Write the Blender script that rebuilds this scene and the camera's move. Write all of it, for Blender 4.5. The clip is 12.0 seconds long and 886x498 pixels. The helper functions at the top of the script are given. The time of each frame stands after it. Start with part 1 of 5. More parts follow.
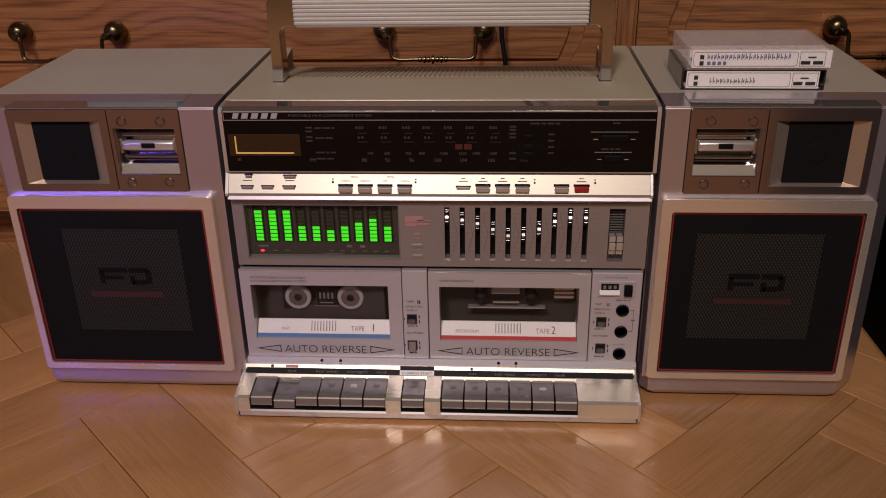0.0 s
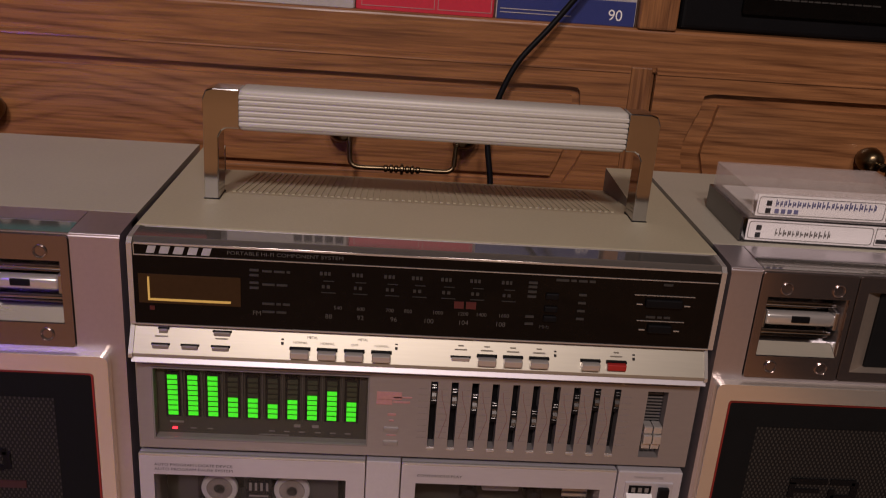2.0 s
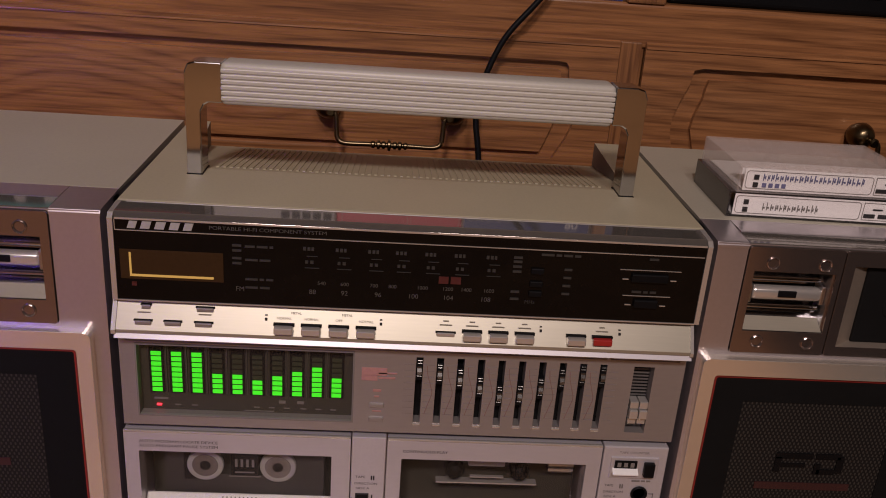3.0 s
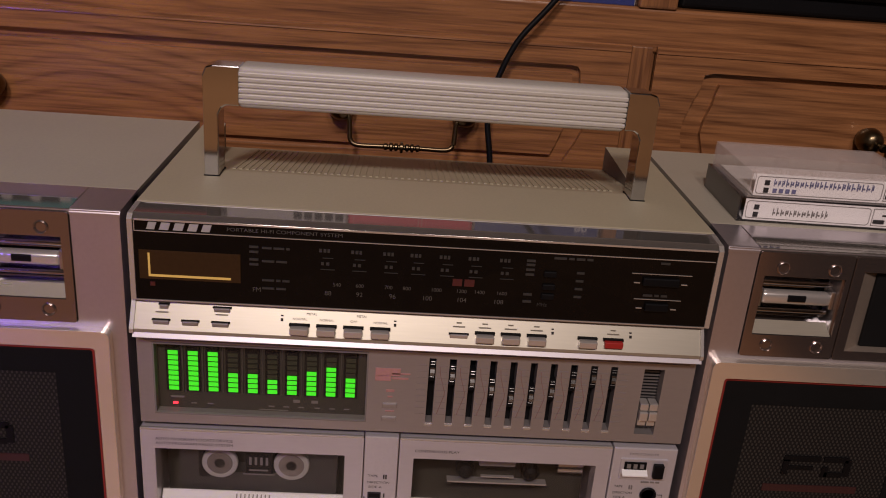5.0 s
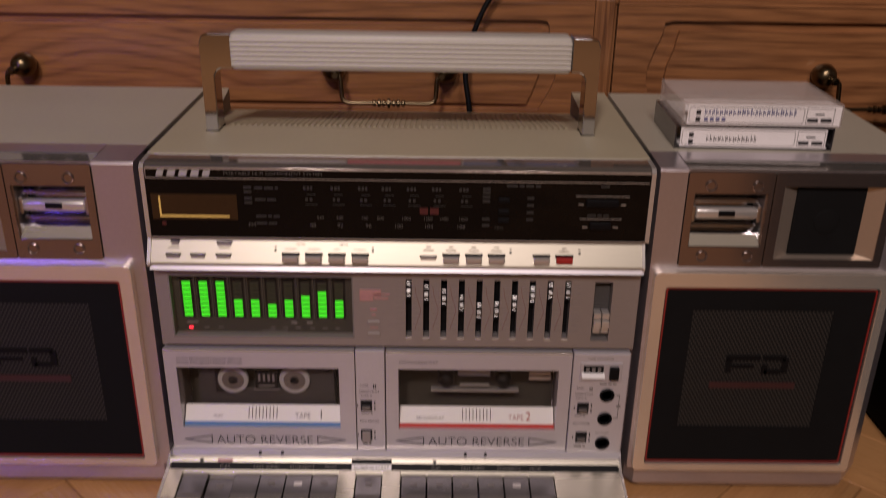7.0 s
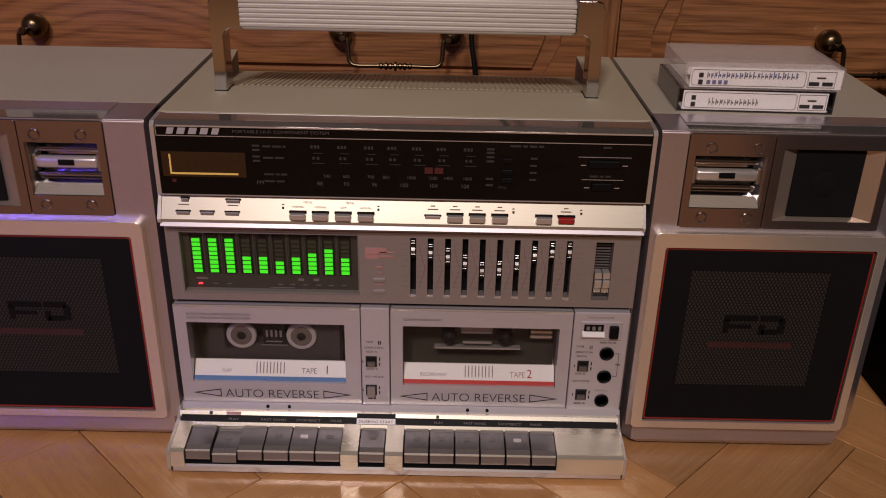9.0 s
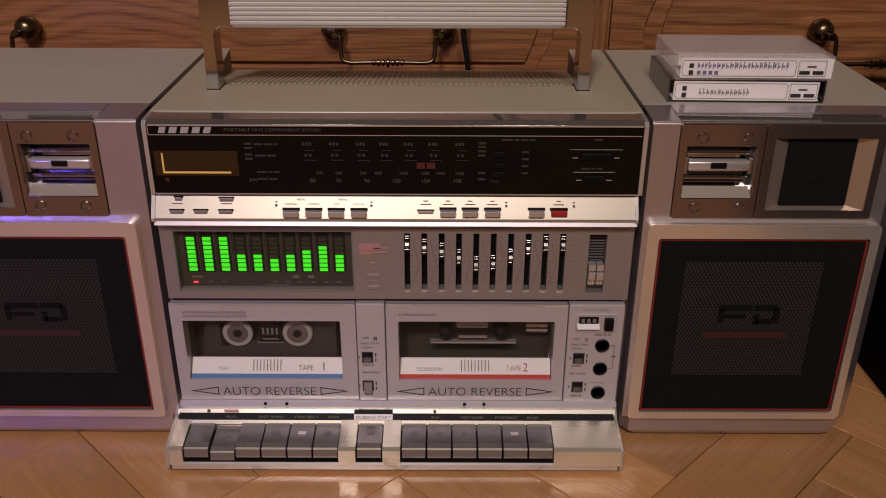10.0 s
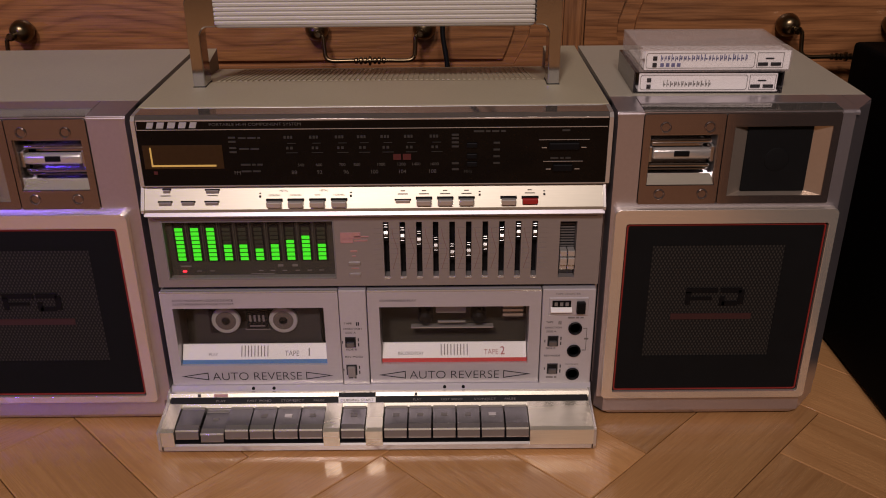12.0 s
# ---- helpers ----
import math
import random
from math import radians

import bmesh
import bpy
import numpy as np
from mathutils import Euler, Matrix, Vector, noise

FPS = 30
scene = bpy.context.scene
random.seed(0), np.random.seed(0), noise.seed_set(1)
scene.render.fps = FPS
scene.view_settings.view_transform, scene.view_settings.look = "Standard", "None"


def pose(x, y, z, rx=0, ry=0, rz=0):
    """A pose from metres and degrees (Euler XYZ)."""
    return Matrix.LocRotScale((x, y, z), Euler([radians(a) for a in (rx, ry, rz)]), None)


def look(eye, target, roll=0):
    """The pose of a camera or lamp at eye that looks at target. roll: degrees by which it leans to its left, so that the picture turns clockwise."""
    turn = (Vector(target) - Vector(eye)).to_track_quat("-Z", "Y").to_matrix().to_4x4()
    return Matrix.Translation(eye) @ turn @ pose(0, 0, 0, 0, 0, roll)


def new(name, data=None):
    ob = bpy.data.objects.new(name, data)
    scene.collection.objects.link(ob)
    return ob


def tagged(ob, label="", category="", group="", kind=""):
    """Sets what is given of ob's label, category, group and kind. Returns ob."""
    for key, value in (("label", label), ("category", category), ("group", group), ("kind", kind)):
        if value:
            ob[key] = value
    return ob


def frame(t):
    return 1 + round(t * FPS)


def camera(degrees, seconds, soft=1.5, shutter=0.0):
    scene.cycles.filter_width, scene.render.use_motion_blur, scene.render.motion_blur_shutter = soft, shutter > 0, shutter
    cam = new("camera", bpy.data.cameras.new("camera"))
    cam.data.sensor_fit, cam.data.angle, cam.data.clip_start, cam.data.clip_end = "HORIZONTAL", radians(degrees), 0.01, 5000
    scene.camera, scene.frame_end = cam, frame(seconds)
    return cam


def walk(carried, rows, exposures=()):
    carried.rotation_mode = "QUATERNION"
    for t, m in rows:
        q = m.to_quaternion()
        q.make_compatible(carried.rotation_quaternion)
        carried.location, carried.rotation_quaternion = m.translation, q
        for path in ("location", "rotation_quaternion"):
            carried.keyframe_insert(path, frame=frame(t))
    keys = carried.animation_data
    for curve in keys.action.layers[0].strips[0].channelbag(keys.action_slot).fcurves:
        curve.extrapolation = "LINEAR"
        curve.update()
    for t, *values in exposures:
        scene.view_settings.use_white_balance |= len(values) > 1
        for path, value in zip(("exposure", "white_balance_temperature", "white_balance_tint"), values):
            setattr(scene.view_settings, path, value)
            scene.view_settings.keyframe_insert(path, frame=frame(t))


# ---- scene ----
cam = camera(54.4, 12.0, soft=1.0, shutter=0.5)
PATH = [
    (0, (0.045, -0.637, 0.434), (-0.075, 1.177, -0.402), -1.1),
    (0.5, (0.047, -0.633, 0.433), (-0.065, 1.192, -0.376), -0.5),
    (0.8, (0.032, -0.6, 0.458), (-0.028, 1.26, -0.276), -0.3),
    (1, (0.033, -0.558, 0.469), (0.023, 1.33, -0.192), -0.0),
    (1.2, (0.019, -0.516, 0.457), (0.093, 1.383, -0.165), 0.8),
    (1.5, (-0.012, -0.463, 0.436), (0.114, 1.431, -0.195), 2.9),
    (2, (-0.023, -0.453, 0.425), (0.095, 1.424, -0.255), 4.2),
    (2.5, (-0.018, -0.45, 0.422), (0.108, 1.416, -0.287), 4.3),
    (3, (-0.016, -0.451, 0.421), (0.113, 1.41, -0.3), 4.2),
    (4.8, (-0.021, -0.448, 0.421), (0.095, 1.412, -0.304), 4.3),
    (5, (-0.022, -0.456, 0.425), (0.097, 1.404, -0.299), 4.5),
    (5.3, (-0.022, -0.476, 0.429), (0.056, 1.383, -0.304), 3.6),
    (5.5, (-0.01, -0.501, 0.431), (0.049, 1.357, -0.307), 3.3),
    (6, (0.022, -0.544, 0.437), (0.034, 1.316, -0.298), 1.4),
    (6.5, (0.035, -0.525, 0.431), (0.046, 1.338, -0.297), 0.6),
    (7, (0.024, -0.538, 0.429), (0.044, 1.303, -0.354), 0.9),
    (7.2, (0.035, -0.544, 0.426), (0.038, 1.273, -0.411), 0.4),
    (8.8, (0.036, -0.548, 0.428), (0.013, 1.257, -0.433), 1.0),
    (9, (0.026, -0.552, 0.426), (0.031, 1.261, -0.418), 1.2),
    (9.5, (0.026, -0.551, 0.427), (0.034, 1.261, -0.419), 0.8),
    (10, (0.032, -0.554, 0.425), (0.032, 1.257, -0.425), 0.2),
    (10.5, (0.049, -0.583, 0.43), (0.052, 1.231, -0.413), -0.3),
    (11, (0.053, -0.588, 0.427), (0.058, 1.232, -0.403), -0.5),
    (11.5, (0.05, -0.584, 0.424), (0.058, 1.234, -0.41), -0.6),
    (12, (0.049, -0.584, 0.427), (0.048, 1.229, -0.418), -0.5),
]
walk(cam, [(t, look(eye, target, roll)) for t, eye, target, roll in PATH])

# ---- light ----
world = bpy.data.worlds.new("room_air")
world.use_nodes = True
world.node_tree.nodes["Background"].inputs[0].default_value = (0.9, 0.75, 0.6, 1)
world.node_tree.nodes["Background"].inputs[1].default_value = 0.012
scene.world = world


def area_lamp(name, eye, target, size, watts, colour):
    data = bpy.data.lights.new(name, "AREA")
    data.shape, data.size, data.energy, data.color = "DISK", size, watts, colour
    ob = new(name, data)
    ob.matrix_world = look(eye, target)
    return ob


for eye, watts in (((-0.36, -1.90, 1.86), 26.0), ((0.30, -1.85, 1.90), 11.5)):
    area_lamp("ceiling_lamp", eye, (0.0, 0.0, 0.1), 0.30, watts, (1.0, 0.825, 0.785))
violet = area_lamp("violet_lamp", (-0.95, -1.20, 0.62), (-0.30, 0.0, 0.165), 0.16, 0.080, (0.20, 0.10, 1.0))
violet.data.shape, violet.data.size_y = "RECTANGLE", 0.10
violet.data.spread = radians(30)
scene.view_settings.exposure = 0.0

# ---- materials ----


def mat(name, colour, rough=0.5, metal=0.0, var=0.12, scale=80.0, stretch=(1, 1, 1), bump=0.0, coat=0.0, spec=0.5, per_piece=0.0, fine=6.0):
    """A painted, moulded or metal surface with broad and fine variation."""
    m = bpy.data.materials.new(name)
    m.use_nodes = True
    nt = m.node_tree
    b = nt.nodes["Principled BSDF"]
    b.inputs["Metallic"].default_value = metal
    b.inputs["Coat Weight"].default_value = coat
    b.inputs["Coat Roughness"].default_value = 0.06
    b.inputs["Specular IOR Level"].default_value = spec
    co = nt.nodes.new("ShaderNodeTexCoord")
    mp = nt.nodes.new("ShaderNodeMapping")
    mp.inputs["Scale"].default_value = stretch
    nt.links.new(co.outputs["Object"], mp.inputs[0])
    n1 = nt.nodes.new("ShaderNodeTexNoise")
    n1.inputs["Scale"].default_value, n1.inputs["Detail"].default_value = scale / 6.0, 3
    n2 = nt.nodes.new("ShaderNodeTexNoise")
    n2.inputs["Scale"].default_value, n2.inputs["Detail"].default_value = scale * fine, 4
    for n in (n1, n2):
        nt.links.new(mp.outputs[0], n.inputs["Vector"])
    mx = nt.nodes.new("ShaderNodeMath")
    mx.operation = "ADD"
    nt.links.new(n1.outputs[0], mx.inputs[0])
    nt.links.new(n2.outputs[0], mx.inputs[1])
    ramp = nt.nodes.new("ShaderNodeMapRange")
    ramp.inputs["From Min"].default_value, ramp.inputs["From Max"].default_value = 0.6, 1.4
    ramp.inputs["To Min"].default_value, ramp.inputs["To Max"].default_value = 1 - var, 1 + var
    nt.links.new(mx.outputs[0], ramp.inputs[0])
    hue = nt.nodes.new("ShaderNodeHueSaturation")
    hue.inputs["Color"].default_value = (*colour, 1)
    last = ramp.outputs[0]
    if per_piece:
        info = nt.nodes.new("ShaderNodeObjectInfo")
        r2 = nt.nodes.new("ShaderNodeMapRange")
        r2.inputs["To Min"].default_value, r2.inputs["To Max"].default_value = 1 - per_piece, 1 + per_piece
        nt.links.new(info.outputs["Random"], r2.inputs[0])
        mul = nt.nodes.new("ShaderNodeMath")
        mul.operation = "MULTIPLY"
        nt.links.new(last, mul.inputs[0])
        nt.links.new(r2.outputs[0], mul.inputs[1])
        last = mul.outputs[0]
    nt.links.new(last, hue.inputs["Value"])
    nt.links.new(hue.outputs[0], b.inputs["Base Color"])
    rr = nt.nodes.new("ShaderNodeMapRange")
    rr.inputs["To Min"].default_value, rr.inputs["To Max"].default_value = rough * 0.85, rough * 1.18
    nt.links.new(n1.outputs[0], rr.inputs[0])
    nt.links.new(rr.outputs[0], b.inputs["Roughness"])
    if bump:
        bp = nt.nodes.new("ShaderNodeBump")
        bp.inputs["Strength"].default_value, bp.inputs["Distance"].default_value = bump, 0.0006
        nt.links.new(n2.outputs[0], bp.inputs["Height"])
        nt.links.new(bp.outputs[0], b.inputs["Normal"])
    return m


def wood(name, light, dark, rough, axis, scale=1.0, coat=0.2, per_piece=0.0, contrast=1.0, lines=0.0):
    """Oak: long figure and short pores along the given axis, at true size."""
    m = bpy.data.materials.new(name)
    m.use_nodes = True
    nt = m.node_tree
    b = nt.nodes["Principled BSDF"]
    b.inputs["Coat Weight"].default_value = coat
    b.inputs["Coat Roughness"].default_value = 0.18
    co = nt.nodes.new("ShaderNodeTexCoord")
    src = co.outputs["Object"]
    if per_piece:
        info = nt.nodes.new("ShaderNodeObjectInfo")
        sc = nt.nodes.new("ShaderNodeMath")
        sc.operation, sc.inputs[1].default_value = "MULTIPLY", 37.0
        nt.links.new(info.outputs["Random"], sc.inputs[0])
        off = nt.nodes.new("ShaderNodeVectorMath")
        off.operation = "ADD"
        nt.links.new(src, off.inputs[0])
        nt.links.new(sc.outputs[0], off.inputs[1])
        src = off.outputs[0]
    mp = nt.nodes.new("ShaderNodeMapping")
    along, across = 2.8 * scale, 15.0 * scale
    mp.inputs["Scale"].default_value = [along if i == axis else across for i in range(3)]
    nt.links.new(src, mp.inputs[0])
    warp = nt.nodes.new("ShaderNodeTexNoise")
    warp.inputs["Scale"].default_value, warp.inputs["Detail"].default_value = 0.55, 2.5
    warp.inputs["Distortion"].default_value = 0.6
    nt.links.new(mp.outputs[0], warp.inputs["Vector"])
    rings = nt.nodes.new("ShaderNodeMath")
    rings.operation, rings.inputs[1].default_value = "MULTIPLY", 21.0
    nt.links.new(warp.outputs[0], rings.inputs[0])
    if lines:
        # growth lines across the board, bent by the broad figure
        across_dot = nt.nodes.new("ShaderNodeVectorMath")
        across_dot.operation = "DOT_PRODUCT"
        across_dot.inputs[1].default_value = [0.0 if i == axis else lines for i in range(3)]
        nt.links.new(src, across_dot.inputs[0])
        total = nt.nodes.new("ShaderNodeMath")
        total.operation = "ADD"
        nt.links.new(rings.outputs[0], total.inputs[0])
        nt.links.new(across_dot.outputs["Value"], total.inputs[1])
        rings = total
    wave = nt.nodes.new("ShaderNodeMath")
    wave.operation = "PINGPONG"
    wave.inputs[1].default_value = 1.0
    nt.links.new(rings.outputs[0], wave.inputs[0])
    pores = nt.nodes.new("ShaderNodeTexNoise")
    mp2 = nt.nodes.new("ShaderNodeMapping")
    mp2.inputs["Scale"].default_value = [18.0 if i == axis else 520.0 for i in range(3)]
    nt.links.new(src, mp2.inputs[0])
    nt.links.new(mp2.outputs[0], pores.inputs["Vector"])
    pores.inputs["Scale"].default_value, pores.inputs["Detail"].default_value = 1.0, 3
    f = nt.nodes.new("ShaderNodeMath")
    f.operation, f.inputs[1].default_value = "MULTIPLY_ADD", 0.46 * contrast
    pm = nt.nodes.new("ShaderNodeMapRange")
    pm.inputs["From Min"].default_value, pm.inputs["From Max"].default_value = 0.35, 0.7
    pm.inputs["To Min"].default_value, pm.inputs["To Max"].default_value = 0.0, 0.64 * contrast
    nt.links.new(pores.outputs[0], pm.inputs[0])
    shape = nt.nodes.new("ShaderNodeMath")
    shape.operation, shape.inputs[1].default_value = "POWER", 2.2
    nt.links.new(wave.outputs[0], shape.inputs[0])
    nt.links.new(shape.outputs[0], f.inputs[0])
    nt.links.new(pm.outputs[0], f.inputs[2])
    mix = nt.nodes.new("ShaderNodeMix")
    mix.data_type = "RGBA"
    mix.inputs["A"].default_value, mix.inputs["B"].default_value = (*light, 1), (*dark, 1)
    nt.links.new(f.outputs[0], mix.inputs["Factor"])
    out = mix.outputs["Result"]
    # broad lighter and darker patches along the board
    patch = nt.nodes.new("ShaderNodeTexNoise")
    patch.inputs["Scale"].default_value, patch.inputs["Detail"].default_value = 0.35, 2
    nt.links.new(mp.outputs[0], patch.inputs["Vector"])
    tone = nt.nodes.new("ShaderNodeMapRange")
    tone.inputs["From Min"].default_value, tone.inputs["From Max"].default_value = 0.3, 0.7
    tone.inputs["To Min"].default_value, tone.inputs["To Max"].default_value = 0.80, 1.22
    nt.links.new(patch.outputs[0], tone.inputs[0])
    shade = nt.nodes.new("ShaderNodeHueSaturation")
    nt.links.new(tone.outputs[0], shade.inputs["Value"])
    nt.links.new(out, shade.inputs["Color"])
    out = shade.outputs[0]
    if per_piece:
        hue = nt.nodes.new("ShaderNodeHueSaturation")
        r2 = nt.nodes.new("ShaderNodeMapRange")
        r2.inputs["To Min"].default_value, r2.inputs["To Max"].default_value = 1 - per_piece, 1 + per_piece
        nt.links.new(info.outputs["Random"], r2.inputs[0])
        nt.links.new(r2.outputs[0], hue.inputs["Value"])
        nt.links.new(out, hue.inputs["Color"])
        out = hue.outputs[0]
    nt.links.new(out, b.inputs["Base Color"])
    rr = nt.nodes.new("ShaderNodeMapRange")
    rr.inputs["To Min"].default_value, rr.inputs["To Max"].default_value = rough * 0.8, rough * 1.25
    nt.links.new(f.outputs[0], rr.inputs[0])
    nt.links.new(rr.outputs[0], b.inputs["Roughness"])
    bp = nt.nodes.new("ShaderNodeBump")
    bp.inputs["Strength"].default_value, bp.inputs["Distance"].default_value = 0.25, 0.0006
    bp.invert = True
    nt.links.new(f.outputs[0], bp.inputs["Height"])
    nt.links.new(bp.outputs[0], b.inputs["Normal"])
    return m


def glass(name, tint=(1, 1, 1), gloss=0.12, rough=0.05, haze=0.0):
    """Thin clear plastic or glass: mostly see-through, glossy at grazing angles."""
    m = bpy.data.materials.new(name)
    m.use_nodes = True
    nt = m.node_tree
    nt.nodes.remove(nt.nodes["Principled BSDF"])
    tr = nt.nodes.new("ShaderNodeBsdfTransparent")
    tr.inputs[0].default_value = (*tint, 1)
    gl = nt.nodes.new("ShaderNodeBsdfGlossy")
    gl.inputs["Roughness"].default_value = rough
    lw = nt.nodes.new("ShaderNodeLayerWeight")
    pw = nt.nodes.new("ShaderNodeMath")
    pw.operation, pw.inputs[1].default_value = "POWER", 4.0
    nt.links.new(lw.outputs["Facing"], pw.inputs[0])
    ad = nt.nodes.new("ShaderNodeMath")
    ad.operation, ad.inputs[1].default_value, ad.inputs[2].default_value = "MULTIPLY_ADD", 0.5, gloss
    nt.links.new(pw.outputs[0], ad.inputs[0])
    mx = nt.nodes.new("ShaderNodeMixShader")
    nt.links.new(ad.outputs[0], mx.inputs[0])
    nt.links.new(tr.outputs[0], mx.inputs[1])
    nt.links.new(gl.outputs[0], mx.inputs[2])
    df = nt.nodes.new("ShaderNodeBsdfDiffuse")
    df.inputs[0].default_value = (0.75, 0.70, 0.68, 1)
    hz = nt.nodes.new("ShaderNodeMixShader")
    hz.inputs[0].default_value = haze
    nt.links.new(mx.outputs[0], hz.inputs[1])
    nt.links.new(df.outputs[0], hz.inputs[2])
    nt.links.new(hz.outputs[0], nt.nodes["Material Output"].inputs[0])
    return m


def glow(name, colour, strength):
    m = bpy.data.materials.new(name)
    m.use_nodes = True
    b = m.node_tree.nodes["Principled BSDF"]
    b.inputs["Base Color"].default_value = (*[c * 0.3 for c in colour], 1)
    b.inputs["Emission Color"].default_value = (*colour, 1)
    b.inputs["Emission Strength"].default_value = strength
    return m


def mesh_metal(name):
    """Black perforated metal: rows of small holes in a staggered grid."""
    m = mat(name, (0.05, 0.047, 0.043), 0.6, 0.0, 0.15, spec=0.2)
    nt = m.node_tree
    b = nt.nodes["Principled BSDF"]
    co = nt.nodes.new("ShaderNodeTexCoord")
    sep = nt.nodes.new("ShaderNodeSeparateXYZ")
    nt.links.new(co.outputs["Object"], sep.inputs[0])

    def op(kind, a, bb):
        n = nt.nodes.new("ShaderNodeMath")
        n.operation = kind
        for i, v in enumerate((a, bb)):
            if isinstance(v, float):
                n.inputs[i].default_value = v
            elif v is not None:
                nt.links.new(v, n.inputs[i])
        return n.outputs[0]
    k = 2 * math.pi / 0.0027
    wx = op("COSINE", op("MULTIPLY", sep.outputs[0], k), None)
    wz = op("COSINE", op("MULTIPLY", sep.outputs[2], k / 1.732), None)
    dots = op("MULTIPLY", wx, wz)
    fac = nt.nodes.new("ShaderNodeMapRange")
    fac.inputs["From Min"].default_value, fac.inputs["From Max"].default_value = 0.1, 0.5
    nt.links.new(dots, fac.inputs[0])
    mix = nt.nodes.new("ShaderNodeMix")
    mix.data_type = "RGBA"
    mix.inputs["A"].default_value = (0.010, 0.009, 0.009, 1)
    mix.inputs["B"].default_value = (0.043, 0.039, 0.034, 1)
    nt.links.new(fac.outputs[0], mix.inputs["Factor"])
    nt.links.new(mix.outputs["Result"], b.inputs["Base Color"])
    return m


SILVER = mat("silver_paint", (0.60, 0.552, 0.585), 0.31, 0.84, 0.05, 60)
SILVER_LIGHT = mat("satin_aluminium", (0.66, 0.63, 0.60), 0.24, 0.65, 0.05, 120, (0.1, 1, 1))
FRAME = mat("champagne_frame", (0.93, 0.86, 0.765), 0.25, 0.78, 0.05, 120, (0.1, 1, 1))
DOOR_SILVER = mat("door_silver", (0.56, 0.53, 0.56), 0.36, 0.4, 0.04, 90, (0.2, 1, 1))
BEIGE = mat("grey_beige_top", (0.485, 0.452, 0.365), 0.45, 0.1, 0.06, 90, bump=0.15)
BEIGE_WARM = mat("olive_beige_top", (0.465, 0.422, 0.298), 0.45, 0.1, 0.06, 90, bump=0.15)
GREYBROWN = mat("grey_brown_plastic", (0.16, 0.145, 0.12), 0.45, 0.05, 0.06, 90)
GRIP = mat("ivory_grip", (0.54, 0.515, 0.46), 0.42, 0.05, 0.06, 70)
CHROME = mat("chrome", (0.46, 0.45, 0.46), 0.10, 1.0, 0.04, 40)
BRONZE = mat("bronze_chrome", (0.31, 0.245, 0.225), 0.16, 0.88, 0.06, 140, (0.1, 1, 1))
BRASS = mat("antique_brass", (0.16, 0.12, 0.07), 0.28, 1.0, 0.25, 160)
BLACK = mat("black_plastic", (0.006, 0.006, 0.007), 0.45, 0.0, 0.2, 80, spec=0.12)
MATT_BLACK = mat("matt_black_vinyl", (0.0022, 0.0022, 0.0025), 0.65, 0.0, 0.3, 200, bump=0.3, spec=0.04)
FLANGE = mat("satin_flange", (0.50, 0.42, 0.35), 0.25, 0.7, 0.05, 90)
HORN = mat("polished_horn_metal", (0.50, 0.48, 0.49), 0.16, 1.0, 0.05, 90)
SATIN = mat("satin_chrome", (0.52, 0.50, 0.51), 0.28, 1.0, 0.05, 90)
BLACK_GLOSS = mat("black_acrylic", (0.005, 0.004, 0.0035), 0.06, 0.0, 0.2, 30, spec=0.16)
SMOKE = mat("smoked_edge", (0.22, 0.20, 0.18), 0.05, 0.6, 0.08, 30, coat=1.0)
DARK = mat("dark_recess", (0.012, 0.011, 0.011), 0.6, 0.0, 0.2, 60, spec=0.15)
SHELL = mat("dark_cassette_shell", (0.045, 0.042, 0.040), 0.4, 0.0, 0.2, 60, spec=0.3)
METER = mat("meter_backing", (0.058, 0.053, 0.043), 0.5, 0.0, 0.15, 60, spec=0.2)
CLOTH = mat("grille_cloth", (0.006, 0.006, 0.0065), 0.75, 0.0, 0.25, 500, bump=0.5, spec=0.15)
MESH = mesh_metal("perforated_metal")
RED = mat("red_line", (0.36, 0.020, 0.017), 0.4)
TRIM_RED = mat("thin_red_trim", (0.25, 0.020, 0.016), 0.4)
WINDOW_RED = mat("window_red_line", (0.62, 0.075, 0.07), 0.4)
PANEL = mat("lilac_silver_panel", (0.58, 0.55, 0.58), 0.35, 0.35, 0.05, 90)
RED_DARK = mat("dark_red_print", (0.040, 0.010, 0.010), 0.6)
POINTER = mat("red_pointer", (0.080, 0.013, 0.011), 0.5)
PINK = mat("pink_print", (0.46, 0.235, 0.22), 0.5)
SLOTMARK = mat("faint_pink_print", (0.26, 0.165, 0.155), 0.6)
GREYSLOT = mat("grey_slot_floor", (0.13, 0.12, 0.115), 0.45)
GRADUATION = mat("faint_grey_print", (0.23, 0.205, 0.20), 0.6)
WHITE = mat("white_print", (0.93, 0.915, 0.91), 0.45, var=0.05)
GREYINK = mat("grey_print", (0.20, 0.18, 0.17), 0.6)
DIM = mat("dim_print", (0.034, 0.031, 0.028), 0.6)
SCALEINK = mat("scale_print", (0.078, 0.070, 0.062), 0.6)
NAMEINK = mat("silver_print", (0.40, 0.385, 0.38), 0.5)
FAINT = mat("faint_print", (0.075, 0.069, 0.062), 0.6)
STRIP = mat("champagne_strip", (0.44, 0.41, 0.335), 0.38, 0.62, 0.05, 160, (0.06, 1, 1))
TRAY = mat("bright_tray_metal", (0.84, 0.80, 0.67), 0.27, 0.75, 0.05, 160, (0.06, 1, 1))
LABEL = mat("glossy_label", (0.90, 0.89, 0.87), 0.35, var=0.04, spec=0.7)
STRIPINK = mat("pale_strip_print", (0.26, 0.235, 0.19), 0.6)
